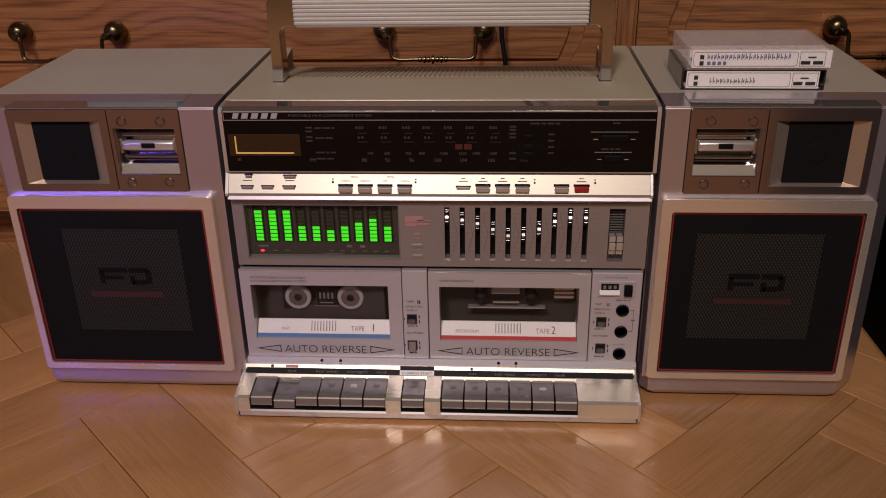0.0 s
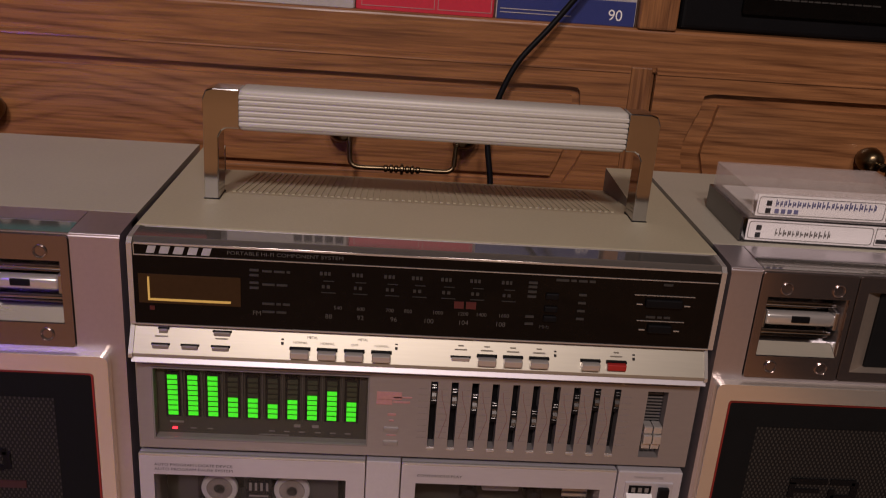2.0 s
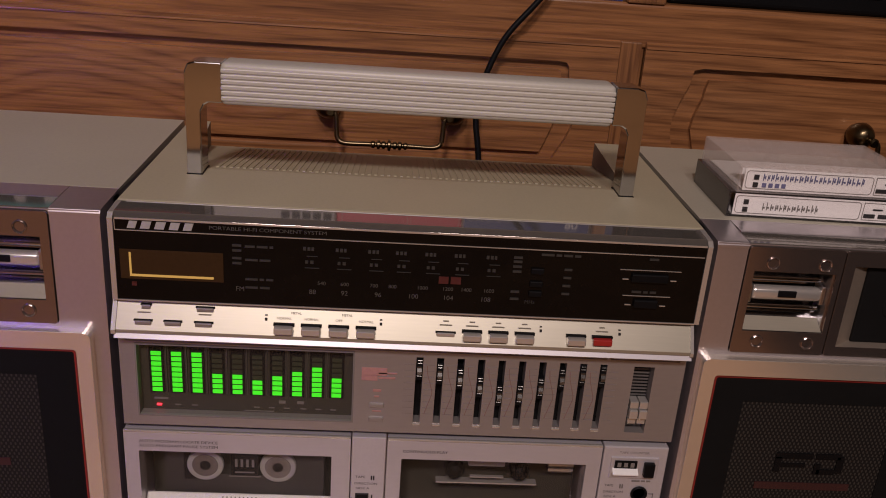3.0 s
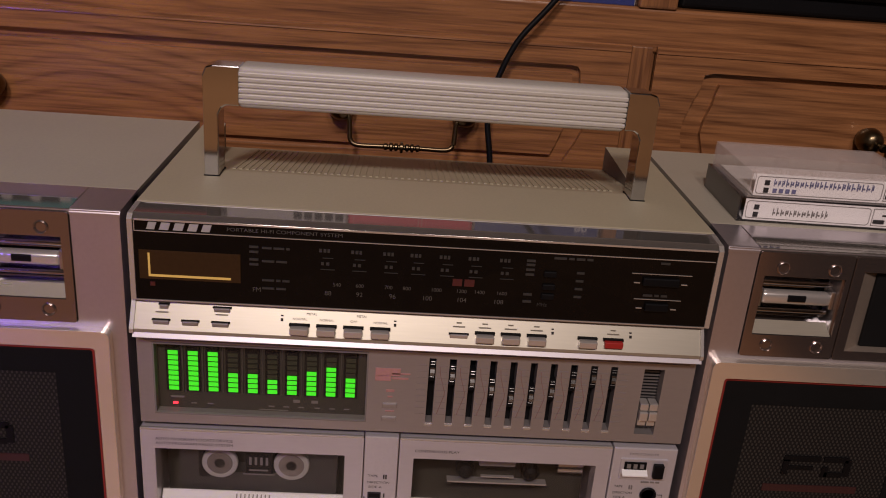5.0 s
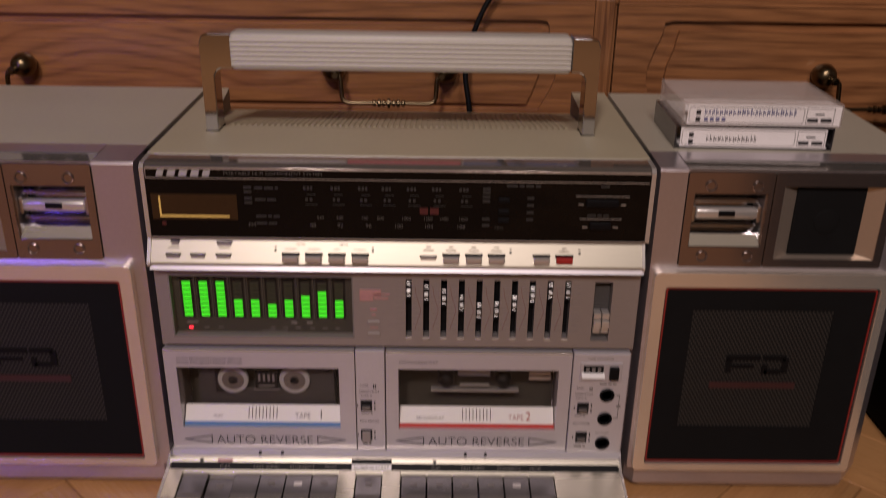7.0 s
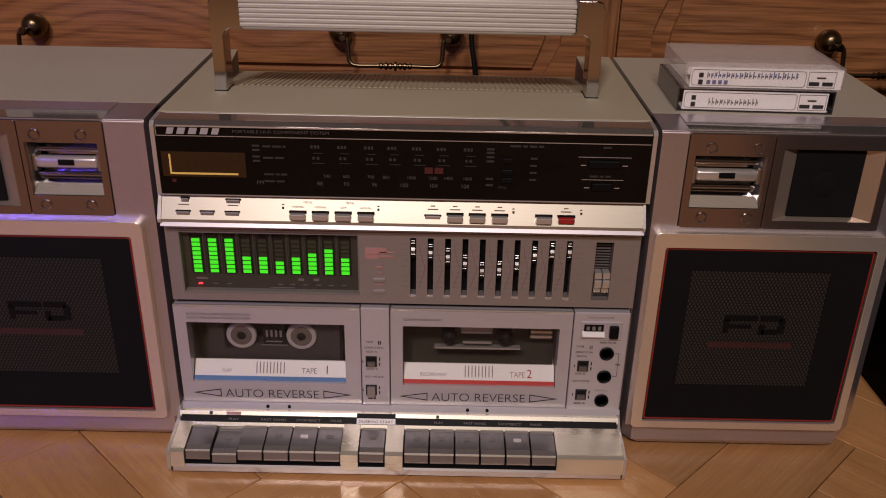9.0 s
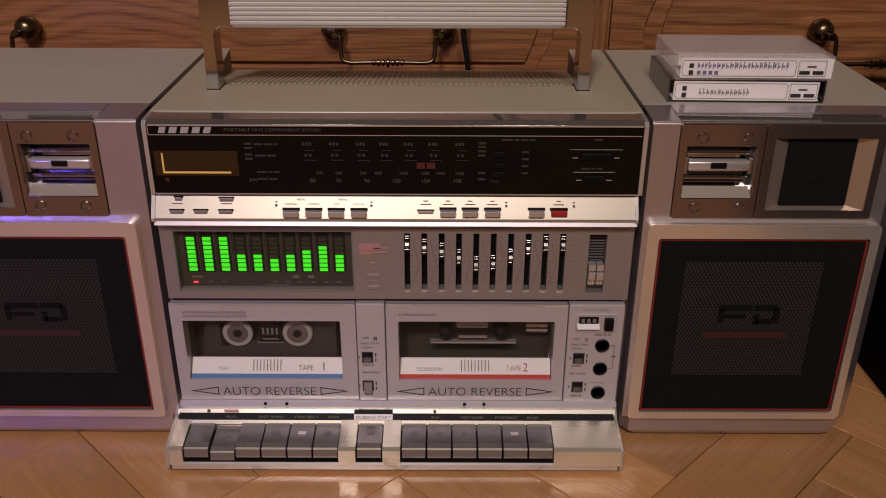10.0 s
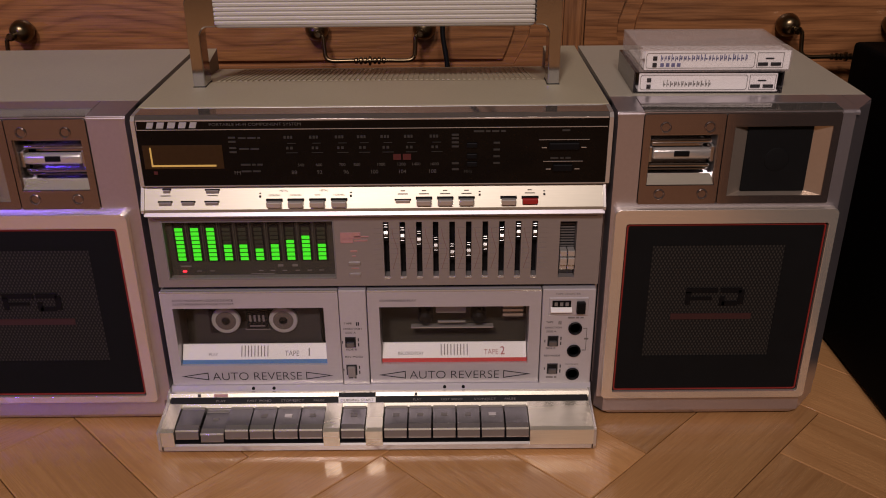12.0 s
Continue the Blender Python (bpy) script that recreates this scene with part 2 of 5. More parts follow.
TAUPE = mat("taupe_silver", (0.36, 0.33, 0.322), 0.34, 0.55, 0.05, 90, (0.2, 1, 1))
REEL = mat("reel_plastic", (0.36, 0.35, 0.335), 0.4, var=0.06)
INK = mat("dark_print", (0.022, 0.021, 0.024), 0.6)
BLUE = mat("blue_line", (0.12, 0.27, 0.55), 0.4)
KEYLIP = mat("key_lip_metal", (0.36, 0.34, 0.335), 0.22, 0.7, 0.08, 200, (1, 0.1, 1))
KEY = mat("key_grey", (0.20, 0.19, 0.195), 0.24, 0.65, 0.08, 200, (1, 0.1, 1))
OAK = wood("cabinet_oak", (0.375, 0.168, 0.068), (0.105, 0.037, 0.013), 0.32, 0, 1.0, 0.4, contrast=0.9, lines=165.0)
OAK_UP = wood("cabinet_oak_upright", (0.35, 0.158, 0.064), (0.11, 0.040, 0.014), 0.34, 2, 1.0, 0.35, lines=150.0)
PARQUET = wood("parquet_oak", (0.54, 0.288, 0.118), (0.37, 0.175, 0.064), 0.30, 0, 0.8, 0.4, per_piece=0.11, contrast=0.75)
JOINT = mat("joint_dark", (0.13, 0.066, 0.028), 0.8)
PLASTER = mat("grey_plaster", (0.24, 0.22, 0.20), 0.8, var=0.05, scale=12, bump=0.2)
CLEAR = glass("clear_plastic", (0.995, 0.985, 0.985), 0.03)
HAZY = glass("hazy_plastic", (0.95, 0.93, 0.92), 0.06, haze=0.20)
WINDOW = glass("smoked_window", (0.95, 0.94, 0.93), 0.02)
GREEN = glow("green_segment", (0.07, 1.0, 0.025), 0.80)
GREEN_OFF = mat("unlit_segment", (0.034, 0.042, 0.022), 0.5)
LED_RED = glow("red_led", (1.0, 0.03, 0.05), 3.0)
GOLD = mat("amber_display", (0.042, 0.022, 0.009), 0.2, 0.0, 0.15, 60, spec=0.25)
YELLOW = glow("amber_line", (0.9, 0.52, 0.13), 0.42)

# ---- building helpers ----


def thing(name, label, category, at=(0, 0, 0), rz=0.0, group="", kind="", rx=0.0):
    ob = new(name)
    ob.matrix_world = pose(*at, rx, 0, rz)
    ob.empty_display_size = 0.02
    return tagged(ob, label, category, group, kind)


def part(name, bm, material, parent=None, label=""):
    """Links a bmesh as one mesh object under a thing or a part."""
    bmesh.ops.recalc_face_normals(bm, faces=bm.faces)
    me = bpy.data.meshes.new(name)
    bm.to_mesh(me)
    bm.free()
    me.materials.append(material)
    ob = new(name, me)
    ob.parent = parent
    if label:
        ob["label"] = label
    if any(w in name for w in ("print", "marks", "lines", "dots", "slats", "digits", "lettering", "handwriting", "base_lines")):
        ob["kind"] = "stuff"
    return ob


def smooth(ob, angle=40):
    for p in ob.data.polygons:
        p.use_smooth = True
    ob.data.set_sharp_from_angle(angle=radians(angle))
    return ob


def box(x0, x1, y0, y1, z0, z1, r=0.0, seg=2, bm=None):
    """A box with rounded edges; adds to bm where one is given."""
    b = bmesh.new()
    bmesh.ops.create_cube(b, size=1.0)
    x0, x1, y0, y1, z0, z1 = min(x0, x1), max(x0, x1), min(y0, y1), max(y0, y1), min(z0, z1), max(z0, z1)
    for v in b.verts:
        v.co = Vector((x0 + (v.co.x + 0.5) * (x1 - x0), y0 + (v.co.y + 0.5) * (y1 - y0), z0 + (v.co.z + 0.5) * (z1 - z0)))
    if r:
        bmesh.ops.bevel(b, geom=b.edges[:], offset=r, segments=seg, profile=0.5, affect="EDGES")
    return join(bm, b)


def join(bm, b):
    if bm is None:
        return b
    me = bpy.data.meshes.new("tmp")
    b.to_mesh(me)
    b.free()
    bm.from_mesh(me)
    bpy.data.meshes.remove(me)
    return bm


def plate(outer, holes, y0, y1, bm=None):
    """A plate that faces -y, with its outline and holes given in (x, z), from y0 in front to y1 behind."""
    from mathutils.geometry import tessellate_polygon
    b = bmesh.new()
    loops = [outer] + list(holes)
    tris = tessellate_polygon([[Vector((x, z, 0)) for x, z in lp] for lp in loops])
    flat = [p for lp in loops for p in lp]
    front = [b.verts.new((x, y0, z)) for x, z in flat]
    back = [b.verts.new((x, y1, z)) for x, z in flat]
    for a, c, d in tris:
        if len({a, c, d}) == 3:
            for vs in ((front[a], front[c], front[d]), (back[a], back[c], back[d])):
                try:
                    b.faces.new(vs)
                except ValueError:
                    pass
    i = 0
    for lp in loops:
        n = len(lp)
        for k in range(n):
            p, q = i + k, i + (k + 1) % n
            b.faces.new((front[p], front[q], back[q], back[p]))
        i += n
    return join(bm, b)


def rect(x0, x1, z0, z1, r=0.0, n=4):
    x0, x1 = min(x0, x1), max(x0, x1)
    if not r:
        return [(x0, z0), (x1, z0), (x1, z1), (x0, z1)]
    out = []
    for cx, cz, a0 in ((x1 - r, z0 + r, -90), (x1 - r, z1 - r, 0), (x0 + r, z1 - r, 90), (x0 + r, z0 + r, 180)):
        for k in range(n + 1):
            a = radians(a0 + 90 * k / n)
            out.append((cx + r * math.cos(a), cz + r * math.sin(a)))
    return out


def prism(profile, x0, x1, bm=None):
    """A profile of (y, z) drawn out along x."""
    b = bmesh.new()
    a = [b.verts.new((x0, y, z)) for y, z in profile]
    c = [b.verts.new((x1, y, z)) for y, z in profile]
    n = len(profile)
    b.faces.new(a)
    b.faces.new(c[::-1])
    for i in range(n):
        b.faces.new((a[i], a[(i + 1) % n], c[(i + 1) % n], c[i]))
    return join(bm, b)


def lathe(profile, centre, axis="y", n=24, bm=None):
    """Turned work: profile of (radius, height along the axis)."""
    b = bmesh.new()
    rows = []
    for r, h in profile:
        ring = []
        for k in range(n):
            a = 2 * math.pi * k / n
            u, v = r * math.cos(a), r * math.sin(a)
            p = {"y": (u, h, v), "z": (u, v, h), "x": (h, u, v)}[axis]
            ring.append(b.verts.new(Vector(p) + Vector(centre)))
        rows.append(ring)
    for i in range(len(rows) - 1):
        for k in range(n):
            b.faces.new((rows[i][k], rows[i][(k + 1) % n], rows[i + 1][(k + 1) % n], rows[i + 1][k]))
    b.faces.new(rows[0])
    b.faces.new(rows[-1])
    return join(bm, b)


def tube(points, radius, n=10, bm=None, steps=6, radii=None):
    """A round bar along a smooth line through the points."""
    pts = [Vector(p) for p in points]
    line, rad = [], []
    radii = radii or [radius] * len(pts)
    for i in range(len(pts) - 1):
        p0, p1, p2, p3 = pts[max(i - 1, 0)], pts[i], pts[i + 1], pts[min(i + 2, len(pts) - 1)]
        for k in range(steps):
            t = k / steps
            line.append(0.5 * ((2 * p1) + (p2 - p0) * t + (2 * p0 - 5 * p1 + 4 * p2 - p3) * t * t + (3 * p1 - p0 - 3 * p2 + p3) * t ** 3))
            rad.append(radii[i] + (radii[i + 1] - radii[i]) * t)
    line.append(pts[-1])
    rad.append(radii[-1])
    b = bmesh.new()
    rows, up = [], Vector((0.31, 0.2, 0.93)).normalized()
    for i, p in enumerate(line):
        d = (line[min(i + 1, len(line) - 1)] - line[max(i - 1, 0)]).normalized()
        u = d.cross(up)
        u = u.normalized() if u.length > 1e-4 else d.orthogonal().normalized()
        v = d.cross(u)
        rows.append([b.verts.new(p + rad[i] * (u * math.cos(2 * math.pi * k / n) + v * math.sin(2 * math.pi * k / n))) for k in range(n)])
    for i in range(len(rows) - 1):
        for k in range(n):
            b.faces.new((rows[i][k], rows[i][(k + 1) % n], rows[i + 1][(k + 1) % n], rows[i + 1][k]))
    b.faces.new(rows[0])
    b.faces.new(rows[-1])
    return join(bm, b)


def text(body, x, z, height, y, width=None, align="LEFT", thin=0.0):
    """Raised print that faces -y, its left foot (or centre) at (x, z), with capitals of the given height."""
    cu = bpy.data.curves.new("print", "FONT")
    cu.body, cu.size, cu.extrude, cu.align_x, cu.offset = body, height / 0.7, 0.0, align, -thin
    ob = new("print", cu)
    bpy.context.view_layer.update()
    me = bpy.data.meshes.new_from_object(ob.evaluated_get(bpy.context.evaluated_depsgraph_get()))
    xs = [v.co.x for v in me.vertices]
    k = width / (max(xs) - min(xs)) if width else 1.0
    b = bmesh.new()
    b.from_mesh(me)
    for v in b.verts:
        v.co = Vector((x + v.co.x * k, y, z + v.co.y))
    bpy.data.objects.remove(ob)
    bpy.data.curves.remove(cu)
    bpy.data.meshes.remove(me)
    return b


def bars(rows, y, bm=None, t=0.0004):
    """Plain bars for print too small to read: rows of (x0, x1, z0, z1)."""
    for x0, x1, z0, z1 in rows:
        bm = box(x0, x1, y - t, y + t, z0, z1, bm=bm)
    return bm


def words(rnd, x0, x1, z, h):
    """Bars of word length along one line."""
    out, x = [], x0
    while x < x1 - h:
        w = min(rnd.uniform(2.0, 6.0) * h, x1 - x)
        out.append((x, x + w, z, z + h))
        x += w + h * 0.9
    return out


# ---- room ----
def slab(name, x0, x1, y0, y1, z0, z1, material, label, category="wall"):
    ob = part(name, box(x0, x1, y0, y1, z0, z1), material)
    return tagged(ob, label, category, kind="structure")


RX0, RX1, RY0, RY1, RZ = -2.1, 2.1, -2.8, 0.75, 2.5
floor = slab("floor", RX0, RX1, RY0, RY1, -0.06, -0.008, JOINT, "honey oak herringbone parquet floor with dark joints", "floor")
slab("wall_north", RX0, RX1, RY1, RY1 + 0.1, -0.06, RZ, PLASTER, "plain grey plaster wall behind the cabinet")
slab("wall_south", RX0, RX1, RY0 - 0.1, RY0, -0.06, RZ, PLASTER, "plain grey plaster wall")
slab("wall_west", RX0 - 0.1, RX0, RY0 - 0.1, RY1 + 0.1, -0.06, RZ, PLASTER, "plain grey plaster wall")
slab("wall_east", RX1, RX1 + 0.1, RY0 - 0.1, RY1 + 0.1, -0.06, RZ, PLASTER, "plain grey plaster wall")
slab("ceiling", RX0 - 0.1, RX1 + 0.1, RY0 - 0.1, RY1 + 0.1, RZ, RZ + 0.1, PLASTER, "plain grey ceiling", "ceiling")

# ---- oak wall cabinet ----
CF = 0.256


cabinet = thing("wall_cabinet", "brown oak wall cabinet with routed drawer fronts and open shelf", "cabinet", (0, 0, 0))
part("carcass", box(-1.25, 1.2, 0.272, 0.70, 0.062, 0.3295, 0.002), OAK, cabinet)
part("plinth", box(-1.22, 1.17, 0.315, 0.70, 0.0, 0.062), OAK, cabinet, "dark recessed plinth")
part("shelf_board", box(-1.25, 1.2, CF + 0.0045, 0.70, 0.3300, 0.366, 0.003, 3), OAK, cabinet)
part("stile", box(0.1662, 0.1838, CF + 0.0012, 0.2722, 0.064, 0.3350, 0.0008), OAK_UP, cabinet)
part("stile_rebate", box(0.1838, 0.1869, CF + 0.0075, 0.2722, 0.064, 0.3345), OAK_UP, cabinet)
part("divider", box(0.1665, 0.1985, CF + 0.002, 0.70, 0.3655, 0.80, 0.002), OAK_UP, cabinet)
part("back_panel", box(-1.25, 1.2, 0.56, 0.70, 0.366, 0.80), OAK, cabinet)
part("upper_shelf", box(-1.25, 1.2, CF, 0.70, 0.80, 0.83, 0.003), OAK, cabinet)


def drawer(x0, x1, field, inner, pulls):
    d = part("drawer", plate(rect(x0, x1, 0.066, 0.335), [field], CF, CF + 0.0042), OAK, cabinet)
    part("drawer_core", plate(rect(x0 + 0.001, x1 - 0.001, 0.0665, 0.3296), [field], CF + 0.0042, CF + 0.0155), OAK, d)
    part("drawer_field", plate(inner, [], CF + 0.001, CF + 0.0155), OAK, d)
    part("groove", plate(rect(x0 + 0.01, x1 - 0.01, 0.09, 0.3285), [], CF + 0.0062, CF + 0.0158), OAK, d)
    part("edge_bead", prism([(CF - 0.0012, 0.3305), (CF - 0.0010, 0.3318), (CF + 0.0030, 0.3356), (CF + 0.0042, 0.3356), (CF + 0.0042, 0.3305)], x0 + 0.0005, x1 - 0.0005), OAK, d)
    for px in pulls:
        h = part("pull", bail(px), BRASS, d, "antique brass bail pull")
        smooth(h)


def bail(px):
    b = None
    for s in (-1, 1):
        b = lathe([(0.0005, -0.021), (0.006, -0.020), (0.0085, -0.0175), (0.0105, -0.013), (0.0112, -0.009), (0.0100, -0.004), (0.0085, 0.0)], (px + s * 0.051, CF, 0.2715), "y", 24, b)
        b = lathe([(0.0025, -0.029), (0.0038, -0.0275), (0.0038, -0.024), (0.003, -0.020)], (px + s * 0.0475, CF, 0.2695), "y", 14, b)
    sp = [(-0.0475, -0.025, 0.2695), (-0.0435, -0.026, 0.2675), (-0.0425, -0.027, 0.256), (-0.0415, -0.028, 0.249), (-0.036, -0.029, 0.2455), (-0.018, -0.029, 0.2455), (0, -0.029, 0.2455)]
    full = sp + [(-x, y, z) for x, y, z in reversed(sp[:-1])]
    b = tube([(px + x, CF + y, z) for x, y, z in full], 0.0021, 10, b, 5)
    for i, k in enumerate((-0.013, -0.0085, -0.0045, 0, 0.0045, 0.0085, 0.013)):
        r = (0.003, 0.0036, 0.0032, 0.0046, 0.0032, 0.0036, 0.003)[i]
        b = lathe([(0.002, -0.0018), (r, -0.0009), (r, 0.0009), (0.002, 0.0018)], (px + k, CF - 0.029, 0.2455), "x", 14, b)
    return b


E1 = [(0.117, 0.3165), (0.1232, 0.3155), (0.1255, 0.3120), (0.127, 0.300), (0.1325, 0.283), (0.1345, 0.270), (0.1335, 0.262), (0.129, 0.251), (0.1235, 0.241), (0.1195, 0.2335)]
I1 = [(0.1145, 0.3095), (0.1190, 0.3085), (0.1205, 0.300), (0.1202, 0.285), (0.1190, 0.271), (0.1165, 0.262), (0.112, 0.249), (0.1080, 0.2395)]
drawer(-0.60, 0.1655, [(-0.55, 0.2335)] + list(reversed(E1)) + [(-0.55, 0.3165)], [(-0.545, 0.2395)] + list(reversed(I1)) + [(-0.545, 0.3085)], (-0.0185, -0.4005))
E2 = [(0.238, 0.3175), (0.2300, 0.3155), (0.228, 0.304), (0.223, 0.292), (0.218, 0.276), (0.2175, 0.263), (0.221, 0.250), (0.2265, 0.2335)]
I2 = [(0.2445, 0.308), (0.2425, 0.300), (0.2415, 0.292), (0.2365, 0.277), (0.235, 0.266), (0.2395, 0.250), (0.244, 0.240)]
drawer(0.187, 0.95, [(0.90, 0.3175)] + E2 + [(0.90, 0.2335)], [(0.895, 0.308)] + I2 + [(0.895, 0.240)], (0.429, 0.74))

# ---- loudspeakers ----
def loudspeaker(cx, cy, s, label, ei=0.0, eo=0.0, side=0.0915):
    """One loudspeaker; s mirrors it, so that the tweeter lies on the outer side."""
    sp = thing("loudspeaker", label, "loudspeaker", (cx, cy, 0), group="loudspeakers of the stereo")

    def R(a, b, z0, z1, r=0.0):
        return rect(s * a, s * b, z0, z1, r)

    top_hole, low_hole = R(-0.0735, 0.0655, 0.1895, 0.2579, 0.002), R(-0.0815 - ei, 0.0685 + eo, 0.0255, 0.1765, 0.002)
    bi = -0.0920 - 3.0 * ei
    body = plate(R(bi + 0.0005, 0.0745 + eo, 0.0215, 0.2585), [top_hole, low_hole], 0.0, 0.022)
    # shell behind the baffle, with a chamfer on its outer front corner
    out = [(bi, 0.002), (0.0755 + eo, 0.002), (side + eo, 0.024), (side + eo, 0.194), (bi, 0.194)]
    shell = bmesh.new()
    for lo, hi, inset in ((0.0215, 0.259, 0.0),):
        a = [shell.verts.new((s * x, max(y, 0.0225) if y < 0.01 else y, lo)) for x, y in out]
        c = [shell.verts.new((s * x, max(y, 0.0225) if y < 0.01 else y, hi)) for x, y in out]
        shell.faces.new(a), shell.faces.new(c[::-1])
        for i in range(5):
            shell.faces.new((a[i], a[(i + 1) % 5], c[(i + 1) % 5], c[i]))
    join(body, shell)
    # rounded top lip, chamfered side cheek
    cheek = bmesh.new()
    q = [(0.0745 + eo, 0.0), (side + eo, 0.0235), (0.0745 + eo, 0.0235)]
    a = [cheek.verts.new((s * x, y, 0.0215)) for x, y in q]
    c = [cheek.verts.new((s * x, y, 0.2585)) for x, y in q]
    cheek.faces.new(a), cheek.faces.new(c[::-1])
    for i in range(3):
        cheek.faces.new((a[i], a[(i + 1) % 3], c[(i + 1) % 3], c[i]))
    join(body, cheek)
    part("cabinet_shell", body, SILVER, sp)
    part("top_panel", prism([(0.034, 0.2586), (0.034, 0.2606), (0.0345, 0.2610), (0.194, 0.2646), (0.195, 0.2640), (0.195, 0.2586)], s * bi, s * (side + eo)), BEIGE, sp, "grey-beige top panel")
    for a, c in ((bi, -0.0735), (0.0655, 0.077 + eo)):
        part("front_lip", prism([(-0.0004, 0.2556), (-0.0004, 0.2573), (0.0006, 0.2588), (0.0016, 0.2592), (0.034, 0.2609), (0.034, 0.2556)], s * a, s * c), SILVER, sp)
    # top corner over the cheek
    corner = bmesh.new()
    q = [(0.0772 + eo, 0.0030), (side - 0.0003 + eo, 0.0236), (side - 0.0003 + eo, 0.0338), (0.0772 + eo, 0.0338)]
    a = [corner.verts.new((s * x, y, 0.2580)) for x, y in q]
    c = [corner.verts.new((s * x, y, 0.2590 + y * 0.0019 / 0.034)) for x, y in q]
    corner.faces.new(a), corner.faces.new(c[::-1])
    for i in range(4):
        corner.faces.new((a[i], a[(i + 1) % 4], c[(i + 1) % 4], c[i]))
    part("lip_corner", corner, SILVER, sp)
    part("smoked_edge", prism([(0.0, 0.2556), (0.0005, 0.2586), (0.0012, 0.2589), (0.0145, 0.2603), (0.0145, 0.2556)], s * -0.0733, s * 0.0653), SMOKE, sp, "smoked reflective plastic edge")
    part("rear_lip", prism([(0.0145, 0.2560), (0.0148, 0.2606), (0.0160, 0.2608), (0.034, 0.2610), (0.034, 0.2560)], s * -0.0733, s * 0.0653), SILVER, sp)
    # foot
    base = bmesh.new()
    q = [(bi + 0.005, 0.010), (bi + 0.0125, 0.003), (0.069 + eo, 0.003), (side - 0.007 + eo, 0.024), (side - 0.007 + eo, 0.190), (bi + 0.005, 0.190)]
    q2 = [(bi + 0.0005, 0.008), (bi + 0.0065, 0.0005), (0.0735 + eo, 0.0005), (side - 0.0003 + eo, 0.024), (side - 0.0003 + eo, 0.194), (bi + 0.0005, 0.194)]
    a = [base.verts.new((s * x, y, 0.0035)) for x, y in q]
    c = [base.verts.new((s * x, y, 0.0075)) for x, y in q2]
    d = [base.verts.new((s * x, y, 0.0214)) for x, y in q2]
    base.faces.new(a), base.faces.new(d[::-1])
    for lo, hi in ((a, c), (c, d)):
        for i in range(6):
            base.faces.new((lo[i], lo[(i + 1) % 6], hi[(i + 1) % 6], hi[i]))
    part("base", base, SILVER, sp)
    for fx in (-0.06, 0.06):
        for fy in (0.04, 0.16):
            part("rubber_foot", lathe([(0.007, 0.0), (0.0075, 0.0036)], (s * fx, fy, 0), "z", 16), BLACK, sp)
    # lower grille frame
    f = plate(R(-0.0890 - ei, 0.0735 + eo, 0.0238, 0.1873, 0.004), [R(-0.0805 - ei, 0.0675 + eo, 0.0298, 0.1763, 0.002)], -0.0065, 0.0005)
    frame_part = part("grille_frame", f, FRAME, sp, "satin champagne metal grille frame")
    bev = frame_part.modifiers.new("edge", "BEVEL")
    bev.width, bev.segments, bev.limit_method = 0.0029, 4, "ANGLE"
    part("red_trim", plate(R(-0.0796 - ei, 0.0666 + eo, 0.0308, 0.1753, 0.002), [R(-0.0785 - ei, 0.0655 + eo, 0.0319, 0.1742, 0.0015)], -0.0046, 0.003), TRIM_RED, frame_part, "thin red trim line")
    g = plate(R(-0.0804 - ei, 0.0674 + eo, 0.0299, 0.1762, 0.0015), [R(-0.0590, 0.0395, 0.0620, 0.1578)], -0.0040, 0.004)
    gr = part("grille", g, CLOTH, sp, "black speaker grille with perforated centre")
    part("perforated_centre", plate(R(-0.0590, 0.0395, 0.0620, 0.1578), [], -0.0034, 0.004), MESH, gr)
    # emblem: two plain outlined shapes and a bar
    ex = -0.0080 * s
    e = bars([(ex + a, ex + c, z0, z1) for a, c, z0, z1 in ((-0.022, -0.018, 0.108, 0.119), (-0.022, 0.002, 0.118, 0.122), (-0.018, -0.002, 0.112, 0.1145),
              (0.004, 0.020, 0.118, 0.122), (0.006, 0.018, 0.1070, 0.1105), (0.018, 0.0225, 0.108, 0.120), (0.004, 0.008, 0.107, 0.1145))], -0.0038)
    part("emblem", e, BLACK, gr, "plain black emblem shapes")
    part("emblem_bar", bars([(ex - 0.032, ex + 0.030, 0.0950, 0.1000)], -0.0038), RED_DARK, gr, "dark red bar")
    # tweeter plate with square horn mouth
    tw = plate(R(-0.0155, 0.0650, 0.1900, 0.2574, 0.0015), [R(-0.0090, 0.0595, 0.1960, 0.2480)], -0.0015, 0.002)
    tp = part("tweeter_plate", tw, BRONZE, sp, "bronze-tinted chrome tweeter plate")
    fun = bmesh.new()
    o = [fun.verts.new((s * x, -0.0008, z)) for x, z in ((-0.0090, 0.1960), (0.0595, 0.1960), (0.0595, 0.2480), (-0.0090, 0.2480))]
    i4 = [fun.verts.new((s * x, 0.0050, z)) for x, z in ((0.0024, 0.1980), (0.0480, 0.1980), (0.0480, 0.2462), (0.0024, 0.2462))]
    for k in (1, 3):
        fun.faces.new((o[k], o[(k + 1) % 4], i4[(k + 1) % 4], i4[k]))
    for k in (0, 2):
        fun.faces.new((o[k], o[(k + 1) % 4], i4[(k + 1) % 4], i4[k]))
    part("horn_mouth", fun, FLANGE, tp)
    blk = part("tweeter_grille", box(s * 0.0020, s * 0.0484, 0.0030, 0.0125, 0.1978, 0.2466, 0.0008, 2), CLOTH, tp, "black square tweeter cover")
